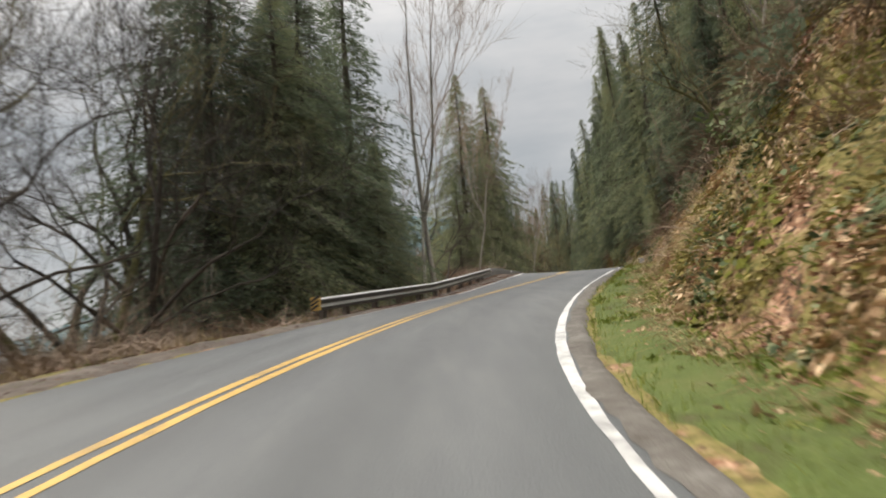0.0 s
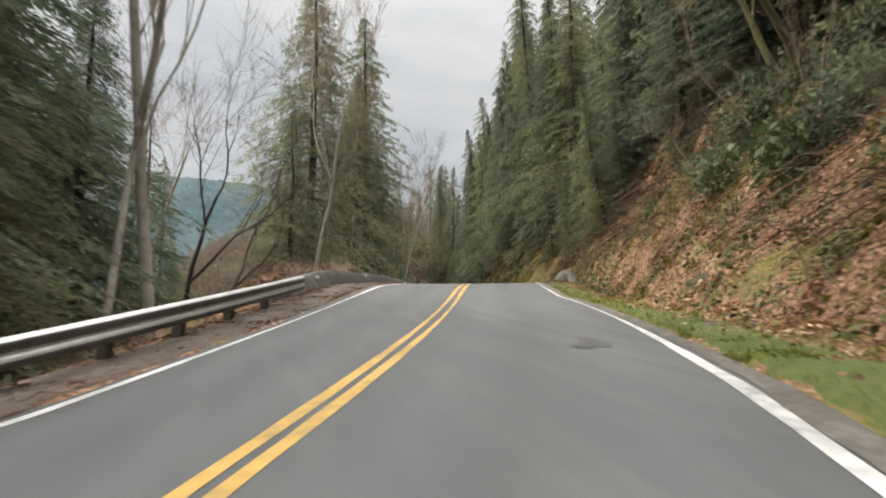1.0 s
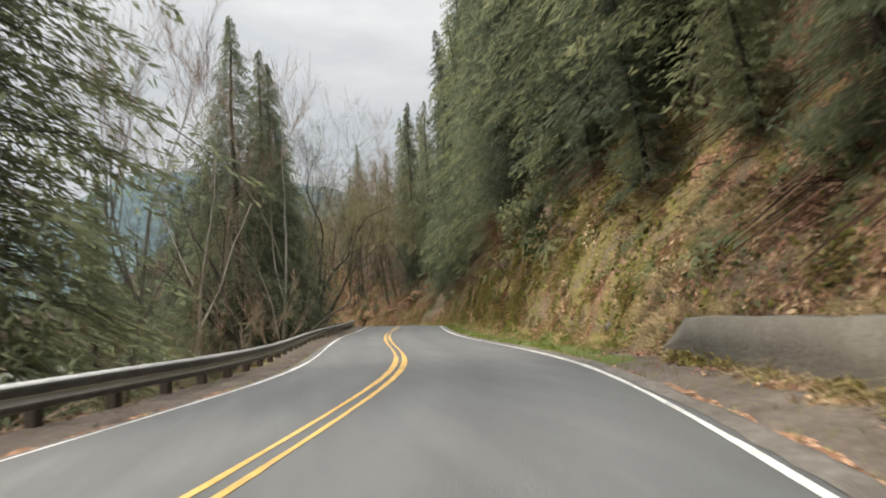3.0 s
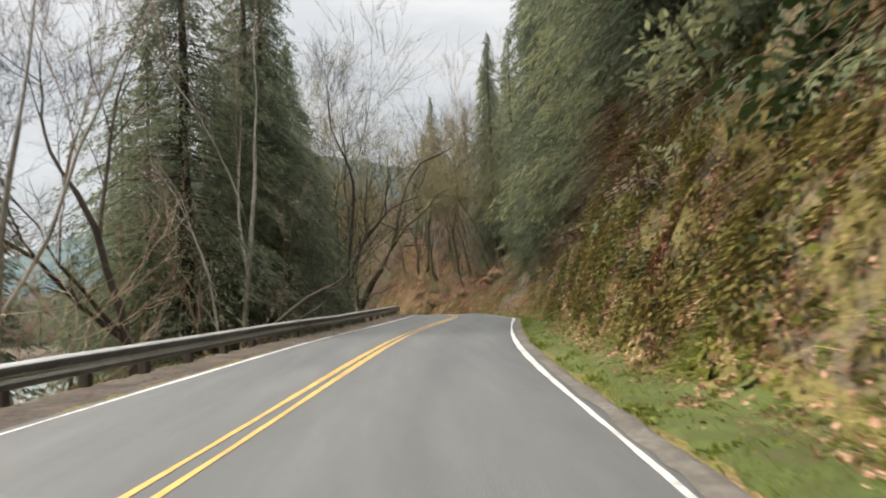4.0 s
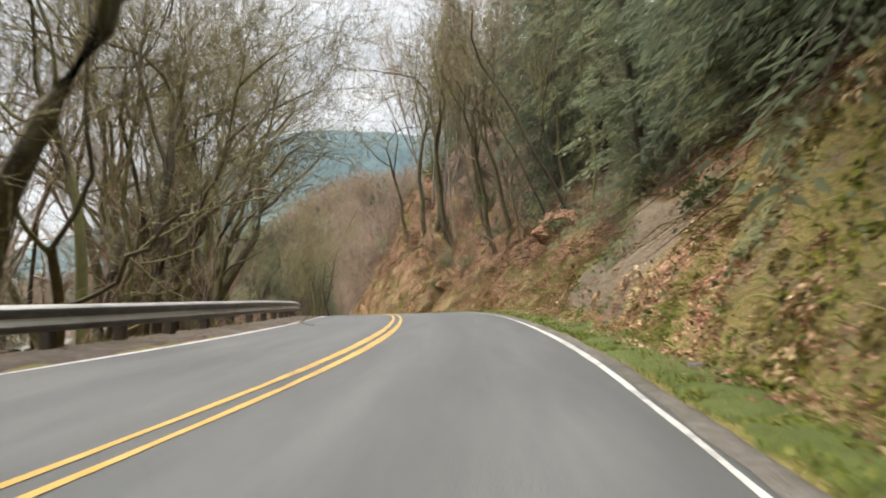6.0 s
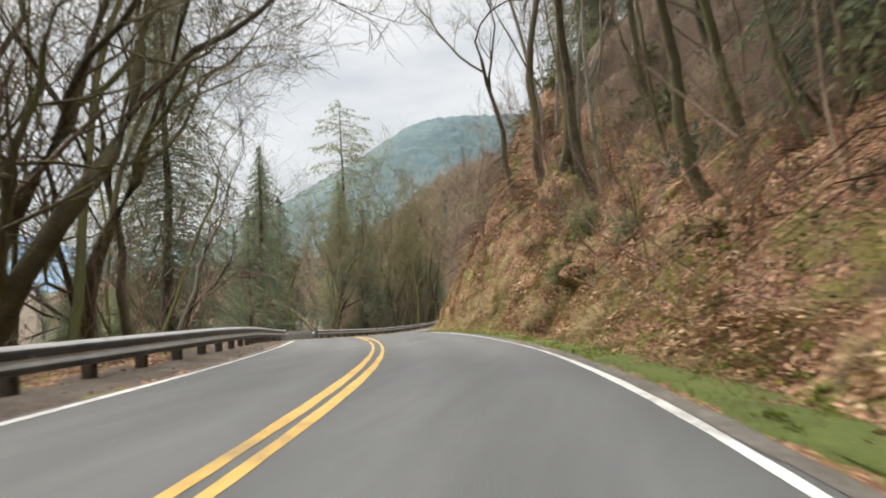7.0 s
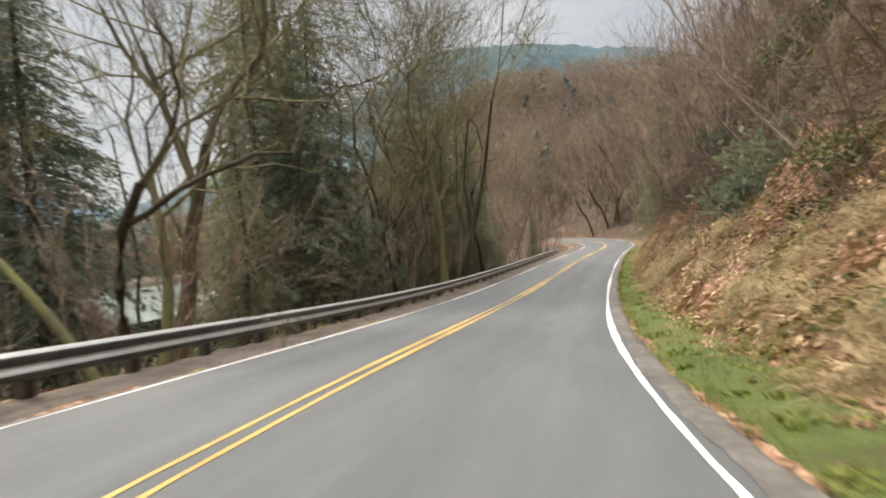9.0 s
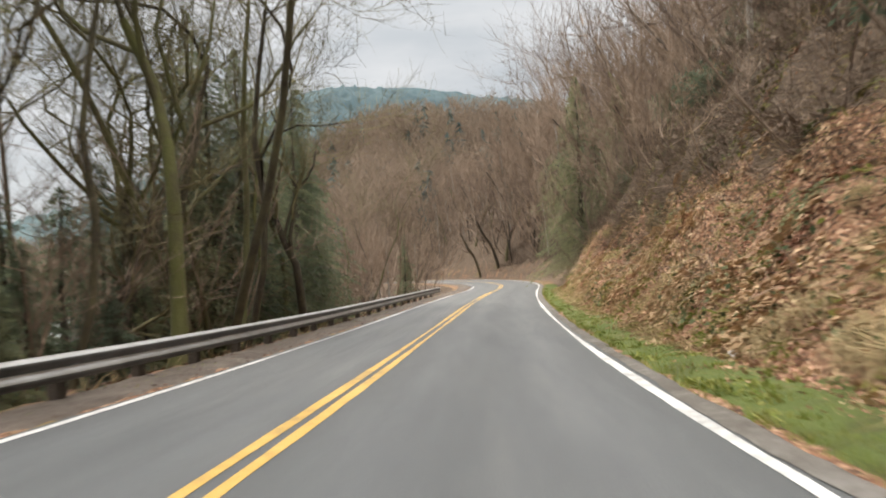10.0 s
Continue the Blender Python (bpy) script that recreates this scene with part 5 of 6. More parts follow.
IVY = material("ivy_leaves", [(0.035, 0.05, 0.02), (0.08, 0.10, 0.04), (0.15, 0.165, 0.085)], scale=1.5, rough=0.7, bump=0, per_island=0.5, gloss=0.15)
flakes("ivy", IVY, scatter(68, 260000, -8, 245, 5.0, 15, lambda u, l: np.interp(u, [-8, 8, 20, 40, 64, 72, 100, 128, 140, 185, 205, 245], [0.9, 0.9, 0.5, 0.6, 0.7, 0.4, 0.45, 0.3, 0.1, 0.15, 0.3, 0.2]) * np.clip(0.3 + 1.2 * waves(u, l, 28, 5), 0, 1), 1.5), 0.055, "dark green ivy and salal leaves on the bank", "ivy", 0.9, 0.10, 0.6)


# cushions of moss, grass and leaves that stand out of the bank, and what hangs from its ledges
OLIVE = material("olive_moss_and_grass", [(0.085, 0.07, 0.024), (0.165, 0.14, 0.045), (0.27, 0.225, 0.08)], scale=0.7, rough=0.95, bump=0, per_island=0.4, translucent=0.15, gloss=0.05)
DARK_TWIG = material("dark_brown_twigs", [(0.045, 0.034, 0.026), (0.085, 0.065, 0.05), (0.14, 0.108, 0.084)], scale=1.5, rough=0.95, bump=0, per_island=0.4, gloss=0.05)
RUST = material("matted_brown_leaves", [(0.13, 0.063, 0.044), (0.295, 0.155, 0.103), (0.50, 0.305, 0.215)], scale=0.8, rough=0.95, bump=0, per_island=0.5, gloss=0.08)
TAN = material("matted_tan_grass", [(0.25, 0.16, 0.09), (0.43, 0.295, 0.172), (0.58, 0.435, 0.28)], scale=0.8, rough=0.9, bump=0, per_island=0.4)
REDROOT = material("reddish_hanging_roots", [(0.04, 0.022, 0.015), (0.10, 0.055, 0.036), (0.19, 0.11, 0.07)], scale=1.2, rough=0.95, bump=0, per_island=0.5)


def cushions(name, mat, sample, radius, per, leaf, label, category, flat=0.55, sag=0.5):
    """Low mounds of many small blades, each mound hanging a little down the slope."""
    r, u, lat, p, nv = sample
    n = len(p)
    rad = (radius * r.uniform(0.5, 1.5, n))[:, None]
    side_v = np.cross(nv, np.array([0, 0, 1.0]))
    side_v /= np.linalg.norm(side_v, axis=1, keepdims=True) + 1e-9
    down = np.cross(side_v, nv)
    down = down * -np.sign(down[:, 2:3] + 1e-9)
    q = r.normal(0, 1, (n, per, 3))
    q /= np.linalg.norm(q, axis=2, keepdims=True)
    q[:, :, 2] = np.abs(q[:, :, 2])
    lump = r.uniform(0.75, 1.15, (n, per, 1))
    k = q * lump * rad[:, None]
    c = p[:, None] + side_v[:, None] * k[:, :, 0:1] + down[:, None] * (k[:, :, 1:2] * 1.25 + 0.15 * rad[:, None]) + nv[:, None] * k[:, :, 2:3] * flat
    d = side_v[:, None] * q[:, :, 0:1] * 0.5 + down[:, None] * (0.5 + sag) + nv[:, None] * (q[:, :, 2:3] * 0.6) + r.normal(0, 0.35, (n, per, 3))
    d /= np.linalg.norm(d, axis=2, keepdims=True)
    w = np.cross(d, nv[:, None] + r.normal(0, 0.5, (n, per, 3)) )
    w = np.cross(d, w) * 0.5 + w
    w /= np.linalg.norm(w, axis=2, keepdims=True) + 1e-9
    s = leaf * r.uniform(0.5, 1.5, (n, per, 1))
    v = np.stack([c - d * s * 0.6, c + w * s * 0.36, c + d * s, c - w * s * 0.36], 2).reshape(-1, 3)
    return tagged(new(name, fast_mesh(name, v, np.arange(n * per)[:, None] * 4 + np.arange(4)[None], mat)), label, category, kind="stuff")


def near_shape(seed, scale, add=0.3, gain=1.3):
    return lambda u, l: np.clip(add + gain * waves(u, l * 1.2, seed, scale), 0, 1)


def when(stops, shape):
    line = span(*stops)
    return lambda u, l: line(u) * shape(u, l)


cushions("moss_mounds", OLIVE, scatter(201, 5200, -6, 132, 5.0, 10.5, when(((-6, 0.8), (16, 0.6), (26, 0.35), (36, 0.6), (58, 0.6), (72, 0.7), (82, 1), (118, 1), (132, 0.4)), near_shape(41, 3.2, 0.35)), 1.2), 0.26, 90, 0.052, "olive mounds of moss and hanging grass on the steep bank", "moss")
cushions("moss_mounds", OLIVE, scatter(202, 3600, 132, 242, 5.0, 9.5, when(((132, 0.5), (150, 0.25), (165, 0.6), (180, 0.3), (196, 0.15), (242, 0.15)), near_shape(42, 3.2, 0.2)), 1.3), 0.24, 80, 0.052, "olive mounds of moss and grass among fallen leaves", "moss")
cushions("leaf_drifts", RUST, scatter(203, 7600, -6, 244, 4.9, 11.5, when(((-6, 0.5), (20, 0.8), (36, 0.55), (74, 0.45), (100, 0.55), (128, 0.9), (150, 0.8), (172, 0.9), (180, 0.12), (197, 0.12), (206, 0.9), (244, 0.9)), lambda u, l: near_shape(43, 3.6, 0.4)(u, l) * np.where((u > 197) & (l > 7.3 + 0.6 * waves(u, 0 * u, 49, 7)), 0.08, 1)), 1.25), 0.28, 105, 0.040, "matted drifts of brown leaves on the bank", "leaf litter", 0.4, 0.2)
cushions("dry_grass_mats", TAN, scatter(204, 4600, -6, 240, 4.9, 8.2, when(((-6, 0.35), (14, 0.5), (22, 0.1), (60, 0.3), (68, 0.7), (76, 0.15), (126, 0.15), (140, 0.4), (152, 1), (162, 0.3), (174, 0.3), (180, 1), (214, 1), (226, 0.5), (240, 0.4)), near_shape(44, 4.0, 0.45)), 1.5), 0.3, 105, 0.065, "tan mats of dry grass hanging over the bank", "grass", 0.5, 0.8)
BRIGHT_WEED = material("bright_weeds", [(0.12, 0.17, 0.028), (0.22, 0.28, 0.045), (0.33, 0.37, 0.09)], scale=1.5, rough=0.9, bump=0, per_island=0.4, translucent=0.25, gloss=0.06)
cushions("verge_tufts", GRASS, scatter(221, 4200, -8, 250, 3.7, 5.2, when(((-8, 0.6), (46, 0.8), (50, 0.05), (72, 0.05), (78, 1), (135, 1), (150, 0.7), (250, 0.7)), near_shape(57, 1.6, 0.4))), 0.11, 42, 0.045, "uneven green tufts on the verge", "grass", 0.6, -0.3)
cushions("verge_tufts", TAN, scatter(222, 3000, -8, 250, 4.2, 5.4, near_shape(58, 2.2, 0.25)), 0.12, 34, 0.05, "dry tan tufts on the verge", "grass", 0.5, -0.2)
cushions("verge_leaves", RUST, scatter(223, 4200, -8, 250, 4.15, 5.4, near_shape(59, 2.6, 0.35)), 0.14, 40, 0.034, "brown leaves blown onto the verge", "leaf litter", 0.25, 0.0)
cushions("moss_mounds", OLIVE, scatter(224, 2300, 84, 108, 4.9, 7.6, near_shape(60, 2.2, 0.5)), 0.2, 90, 0.05, "olive moss and grass hanging on the steepest bank", "moss", 0.7, 0.8)
cushions("leaf_drifts", RUST, scatter(225, 1300, 84, 108, 4.9, 7.8, near_shape(61, 2.2, 0.3)), 0.18, 80, 0.04, "brown leaves caught on the steepest bank", "leaf litter", 0.5, 0.5)
cushions("ivy_mounds", IVY, scatter(226, 320, 84, 108, 5.3, 8.2, near_shape(62, 2.6, 0.2)), 0.24, 80, 0.05, "dark green ivy on the steepest bank", "ivy", 0.7, 0.5)
cushions("wall_weeds", BRIGHT_WEED, scatter(211, 110, 57.2, 60.6, 5.2, 6.3), 0.26, 90, 0.06, "bright green weeds above the low concrete wall", "weeds", 0.8, 0.2)
cushions("wall_weeds", OLIVE, scatter(212, 150, 51, 71, 4.45, 4.75, near_shape(54, 2.0, 0.5)), 0.16, 60, 0.05, "dull green and brown weeds at the foot of the wall", "weeds", 0.9, 0.0)
cushions("wall_leaves", RUST, scatter(213, 200, 51, 72, 4.3, 4.8, near_shape(55, 2.0, 0.5)), 0.18, 60, 0.035, "brown leaves drifted against the wall", "leaf litter", 0.4, 0.0)
cushions("ivy_mounds", IVY, scatter(205, 4200, -6, 236, 6.2, 13, when(((-6, 1), (14, 1), (30, 0.8), (60, 0.8), (72, 0.35), (110, 0.4), (130, 0.3), (170, 0.15), (195, 0.25), (210, 0.2), (236, 0.15)), near_shape(45, 4.5, 0.2)), 1.2), 0.34, 85, 0.058, "dark green mounds of ivy and salal on the bank", "ivy", 0.7, 0.3)
blades("bank_grass", GRASS, scatter(227, 9000, 133.4, 141, 4.7, 7.6, near_shape(63, 3.0, 0.7, 0.6)), 0.16, "fresh green grass on the slope beside a bare slump", "grass", 0.6, 0.05, 0.6)
blades("hanging_roots", REDROOT, scatter(206, 34000, 20, 176, 6.6, 9.6, when(((20, 0.3), (60, 0.5), (88, 0.5), (99, 1), (108, 1), (116, 0.5), (132, 0.4), (156, 0.3), (164, 1), (176, 0.8)), near_shape(46, 3.0, 0.0, 1.6))), 0.75, "reddish roots and dead ferns hanging from the bank", "roots", 0.45, 0.018, 2.2)
blades("undergrowth", DARK_TWIG, scatter(207, 110000, 176, 300, 7.0, 15, near_shape(47, 6.0, 0.55, 0.8), 1.2), 1.15, "haze of thin brown leafless stems over the bank", "undergrowth", 0.7, 0.004, 0.5)
blades("undergrowth", DARK_TWIG, scatter(209, 26000, 14, 60, 6.4, 11, near_shape(64, 4.5, 0.3, 1.0), 1.1), 0.8, "brown leafless stems over the leafy bank", "undergrowth", 0.7, 0.005, 0.6)
blades("undergrowth", TWIG, scatter(208, 60000, 56, 150, 8.2, 14, near_shape(48, 6.0, 0.45, 0.8), 1.2), 1.0, "thin brown leafless stems among the hillside conifers", "undergrowth", 0.7, 0.0045, 0.6)


# sword ferns
def fern_mesh(seed):
    r = np.random.RandomState(seed)
    pile = Pile()
    for k in range(13):
        a, ln = 6.28 * k / 13 + r.uniform(-0.2, 0.2), r.uniform(0.55, 0.95)
        t = np.linspace(0, 1, 9)
        lift, arch = r.uniform(0.5, 0.95), r.uniform(0.75, 1.2)
        c = np.column_stack([np.cos(a) * t * ln, np.sin(a) * t * ln, ln * (lift * t - arch * t ** 2)])
        side_v = np.array([-np.sin(a), np.cos(a), 0])
        w = 0.085 * np.sin(np.pi * np.clip(t * 0.9 + 0.12, 0, 1))
        for s in (-1, 1):
            for i in range(8):
                q0, q1 = c[i], c[i + 1]
                m = q0 + (q1 - q0) * 0.62
                tip = (q0 + q1) / 2 + side_v * s * w[i] * 1.25 + (q1 - q0) * 0.35 - np.array([0, 0, 0.012])
                pile.add([q0, m, tip, q0 + (tip - q0) * 0.6], [[0, 1, 2, 3]])
    return pile.mesh("fronds", FERN)


FERNS = [fern_mesh(k) for k in (71, 72, 73)]
rf = random.Random(5)
for k in range(280):
    u = rf.choice((rf.uniform(0, 130), rf.uniform(60, 125), rf.uniform(14, 80), rf.uniform(14, 235)))
    lat = 5.6 + 5.5 * rf.random()
    p = spot(u, lat) + np.array([0, 0, 0.12])
    f = tagged(new("sword_fern", FERNS[k % 3]), "green sword fern with arching fronds on the bank", "fern", "ferns on the bank")
    f.matrix_basis = Matrix.Translation(Vector(p)) @ pose(0, 0, 0, 0, 0, math.degrees(heading(u))) @ pose(0, 0, 0, 0, -50, 0) @ pose(0, 0, 0, 0, 0, rf.uniform(0, 360)) @ Matrix.Diagonal((1, 1, 1, 1)) @ Matrix.Scale(rf.uniform(0.7, 1.55), 4)


# evergreen shrubs
def shrub_mesh(seed):
    r = np.random.RandomState(seed)
    n = 650
    c = r.normal(0, 1, (n, 3))
    c /= np.linalg.norm(c, axis=1, keepdims=True)
    lump = 1 + 0.35 * np.sin(c[:, 0] * 4 + seed) * np.cos(c[:, 1] * 5) + 0.2 * np.sin(c[:, 2] * 7)
    p = c * (r.rand(n, 1) ** 0.4) * lump[:, None] * np.array([1.0, 1.0, 0.85]) + np.array([0, 0, 0.55])
    d = c + r.normal(0, 0.7, (n, 3)) + np.array([0, 0, -0.3])
    d /= np.linalg.norm(d, axis=1, keepdims=True)
    w = np.cross(d, r.normal(0, 1, (n, 3)))
    w /= np.linalg.norm(w, axis=1, keepdims=True)
    s = 0.10 * r.uniform(0.6, 1.5, (n, 1))
    v = np.stack([p - d * s, p + w * s * 0.42, p + d * s * 1.1, p - w * s * 0.42], 1).reshape(-1, 3)
    return fast_mesh("leaves", v, np.arange(n)[:, None] * 4 + np.arange(4)[None], CEDAR if seed % 2 else FERN)


def shrub_stems(seed):
    r = np.random.RandomState(seed)
    pile = Pile()
    for k in range(7):
        tt = np.linspace(0, 1, 4)[:, None]
        d = np.append(r.normal(0, 0.55, 2), 1.0)
        pile.add(*tube(np.array([0, 0, -0.15]) + d * tt * r.uniform(0.7, 1.2) + r.normal(0, 0.03, (4, 3)), np.linspace(0.025, 0.006, 4), 4))
    return pile.mesh("stem", BARK)


SHRUB_STEMS = [shrub_stems(k) for k in (195, 196)]
SHRUBS = [shrub_mesh(k) for k in (95, 96, 97, 98)]
rs_ = random.Random(9)
for k in range(250):
    u = rs_.choice((rs_.uniform(-2, 40), rs_.uniform(-2, 40), rs_.uniform(36, 130), rs_.uniform(36, 130), rs_.uniform(36, 130), rs_.uniform(130, 250)))
    lat = rs_.uniform(6.8, 14) if u > 36 else rs_.uniform(7.4, 12)
    b = tagged(new("evergreen_shrub"), "dark green evergreen shrub on the steep bank", "shrub", "evergreen shrubs")
    size = rs_.uniform(0.5, 1.3)
    b.matrix_basis = Matrix.Translation(Vector(spot(u, lat, 0.1))) @ pose(0, 0, 0, 0, 0, rs_.uniform(0, 360)) @ Matrix.Diagonal((size, size, size, 1))
    tagged(part_of("foliage", SHRUBS[k % 4], b), kind="stuff")
    part_of("stem", SHRUB_STEMS[k % 2], b)


# tussocks of dry grass
def tussock_mesh(seed, n=330):
    r = np.random.RandomState(seed)
    a, q = r.uniform(0, 6.28, n), r.rand(n) ** 0.5
    root = np.column_stack([np.cos(a) * q * 0.22, np.sin(a) * q * 0.22, 0.22 * (1 - q ** 2) - 0.06])
    out = np.column_stack([np.cos(a), np.sin(a), np.zeros(n)]) + r.normal(0, 0.35, (n, 3)) * [1, 1, 0]
    ln = r.uniform(0.22, 0.55, n)[:, None]
    mid = root + out * ln * 0.45 + np.array([0, 0, 1]) * ln * r.uniform(0.1, 0.5, (n, 1))
    tip = mid + out * ln * 0.4 - np.array([0, 0, 1]) * ln * r.uniform(0.2, 0.8, (n, 1))
    w = np.cross(out, np.array([0, 0, 1.0]))
    w *= r.uniform(0.0022, 0.005, (n, 1)) / (np.linalg.norm(w, axis=1, keepdims=True) + 1e-6)
    v = np.stack([root - w, root + w, mid + w, mid - w, tip + w * 0.2, tip - w * 0.2], 1).reshape(-1, 3)
    first = np.arange(n)[:, None] * 6
    return fast_mesh("blades", v, np.concatenate([first + np.array([0, 1, 2, 3]), first + np.array([3, 2, 4, 5])]), STRAW)


TUSSOCKS = [tussock_mesh(k) for k in (85, 86, 87)]
for k in range(200):
    u = rf.choice((rf.uniform(10, 20), rf.uniform(64, 74), rf.uniform(147, 164), rf.uniform(147, 164), rf.uniform(168, 200), rf.uniform(185, 212), rf.uniform(185, 212), rf.uniform(134, 230)))
    g = tagged(new("grass_tussock", TUSSOCKS[k % 3]), "pale drooping tussock of dry grass at the bank's foot", "grass", "dry grass tussocks")
    g.matrix_basis = Matrix.Translation(Vector(spot(u, 4.95 + 1.9 * rf.random() ** 1.4))) @ pose(0, 0, 0, 0, 0, math.degrees(heading(u))) @ pose(0, 0, 0, 0, -35, 0) @ pose(0, 0, 0, 0, 0, rf.uniform(0, 360)) @ Matrix.Scale(rf.uniform(0.5, 1.05), 4)


# bare bramble bushes
def bramble_mesh(seed, stems=120):
    r = np.random.RandomState(seed)
    v, f = [], []
    for k in range(stems):
        a, ln = r.uniform(0, 6.28), r.uniform(0.6, 1.7)
        t = np.linspace(0, 1, 5)
        up_, arch = r.uniform(0.5, 1.3), r.uniform(0.4, 1.3)
        base = r.normal(0, 0.35, 3) * [1, 1, 0]
        c = base + np.column_stack([np.cos(a) * t * ln, np.sin(a) * t * ln, ln * (up_ * t - arch * t ** 2) - 0.05]) + r.normal(0, 0.05, (5, 3))
        w = np.array([-np.sin(a), np.cos(a), 0.5]) * r.uniform(0.006, 0.013)
        n0 = len(v)
        for i in range(5):
            v += [c[i] - w * (1.1 - t[i]), c[i] + w * (1.1 - t[i])]
        f += [(n0 + 2 * i, n0 + 2 * i + 1, n0 + 2 * i + 3, n0 + 2 * i + 2) for i in range(4)]
    return fast_mesh("stems", np.array(v), np.array(f), TWIG)


BRAMBLES = [bramble_mesh(k) for k in (81, 82, 83)]


def put_bramble(k, u, lat, size):
    b = tagged(new("bramble_bush", BRAMBLES[k % 3]), "tangled brown leafless bramble bush", "bush", "bramble bushes")
    b.matrix_basis = Matrix.Translation(Vector(spot(u, lat))) @ pose(0, 0, 0, 0, 0, rf.uniform(0, 360)) @ Matrix.Diagonal((size, size, size * rf.uniform(0.7, 1.1), 1))


for k in range(85):
    put_bramble(k, rf.choice((rf.uniform(-4, 60), rf.uniform(0, 22))), -5.2 - 5.5 * rf.random(), rf.uniform(0.5, 1.0))
for k in range(24):
    put_bramble(k, rf.uniform(8, 20), -5.0 - 3.2 * rf.random(), rf.uniform(0.8, 1.3))
for k in range(34):
    put_bramble(k, rf.uniform(3, 21), 7.2 + 4 * rf.random(), rf.uniform(0.8, 1.4))
for k in range(34):
    put_bramble(k, rf.uniform(39, 55), -6.2 - 4 * rf.random(), rf.uniform(0.8, 1.4))
for k in range(60):
    put_bramble(k, rf.uniform(60, 250), -5.0 - 6 * rf.random(), rf.uniform(0.5, 1.05))
for k in range(100):
    u = rf.choice((rf.uniform(0, 130), rf.uniform(16, 250)))
    put_bramble(k, u, (5.6 if u < 195 else 7.4) + 6 * rf.random(), rf.uniform(0.6, 1.4))

blades("undergrowth", TWIG, scatter(74, 150000, -6, 310, 5.4, 20, lambda u, l: np.clip(0.35 + 0.9 * waves(u, l, 29, 6), 0, 1) * np.clip((l - 5) / 2.5 + np.interp(u, [130, 140, 148, 152], [0, 0.6, 0.6, 0]), 0.15, 1) * np.interp(u, [-6, 20, 76, 84, 118, 125, 138, 150, 165, 175, 240, 260, 310], [1, 0.9, 0.9, 0.5, 0.5, 0.6, 0.9, 0.45, 0.45, 0.8, 0.9, 1, 1]), 1.3), 0.85, "tangle of thin brown leafless stems on the hillside", "undergrowth", 0.75, 0.008, 0.35)
blades("undergrowth", TWIG, scatter(75, 26000, -4, 60, -13, -4.9, lambda u, l: np.clip(0.5 + 0.8 * waves(u, l, 30, 5), 0, 1) * np.interp(u, [-4, 22, 30, 60], [1, 1, 0.3, 0.3])), 0.75, "tangle of brown leafless stems beside the road", "undergrowth", 0.8, 0.009, 0.2)
flakes("moss", MOSS, scatter(76, 170000, -6, 240, 4.7, 11, lambda u, l: np.interp(u, [-6, 18, 30, 60, 80, 118, 126, 160, 172, 240], [0.9, 0.7, 0.2, 0.3, 1, 1, 0.3, 0.5, 0.4, 0.3]) * np.clip(1.8 * waves(u, l * 0.35, 34, 3.4) - 0.1, 0, 1), 1.2), 0.07, "yellow-green moss in streaks down the bank", "moss", 0.35, 0.01, 0.8)

# ---------------------------------------------------------------- river, hills
river_y = np.arange(-400, 900, 20.0)
river_mid = np.where(river_y > 80, -43, -58) + 7 * np.sin(river_y / 40) + 5 * np.sin(river_y / 23 + 1)
river = new("river", fast_mesh("river", np.concatenate([np.column_stack([river_mid + o, river_y, np.full(len(river_y), -5.0)]) for o in (23, -23)]), np.array([(k, k + 1, k + 1 + len(river_y), k + len(river_y)) for k in range(len(river_y) - 1)]), RIVER))
tagged(river, "pale green river beyond the trees", "river", kind="structure")


def hill(name, mat, az0, az1, dist, depth, crest, label, seed, rough_m):
    """A wooded hill seen from the road: crest gives the height of its ridge, in degrees, over the azimuth."""
    az = np.radians(np.arange(az0, az1 + 0.01, 0.3))
    rr = np.linspace(0, 1, 110)
    aa, q = np.meshgrid(az, rr, indexing="ij")
    d = dist - depth + depth * q
    top = np.tan(np.radians(np.interp(np.degrees(aa), [c[0] for c in crest], [c[1] for c in crest]))) * dist
    x, y = 20 - np.sin(aa) * d, 140 + np.cos(aa) * d
    r = np.random.RandomState(seed)
    z = top * q ** 0.8 + rough_m * 2.5 * waves(x, y, seed, 260) * np.sin(np.pi * q) + r.normal(0, rough_m * 0.28, q.shape) - 8
    v = np.stack([x, y, z], -1).reshape(-1, 3)
    a, b = q.shape
    i = (np.arange(a - 1)[:, None] * b + np.arange(b - 1)[None]).ravel()
    tagged(new(name, fast_mesh(name, v, np.stack([i, i + b, i + b + 1, i + 1], 1), mat, False)), label, "hill", kind="structure")
    return v


# distant ridge painted blue, with aerial haze in the colour itself
HAZE_BLUE = material("distant_mountain", [(0.06, 0.12, 0.19), (0.10, 0.165, 0.235), (0.16, 0.23, 0.30)], scale=0.003, rough=1.0, bump=0.0)
BROWN_WOOD = material("leafless_forest", [(0.07, 0.06, 0.05), (0.12, 0.096, 0.078), (0.16, 0.128, 0.104), (0.09, 0.09, 0.066)], scale=0.12, rough=1.0, bump=0.0, detail=12)
hill("forested_mountain", HAZY_WOOD, -20, 44, 700, 440, [(-20, 6), (-16, 8.2), (-9, 11.2), (-3, 13.2), (0.5, 13.7), (5, 14.5), (12, 14.8), (15.5, 14.2), (20, 11.6), (25, 8.8), (30, 6.2), (36, 4.2), (44, 2.0)], "forested mountain beyond the valley, its colour tinted blue-green for haze", 91, 5)
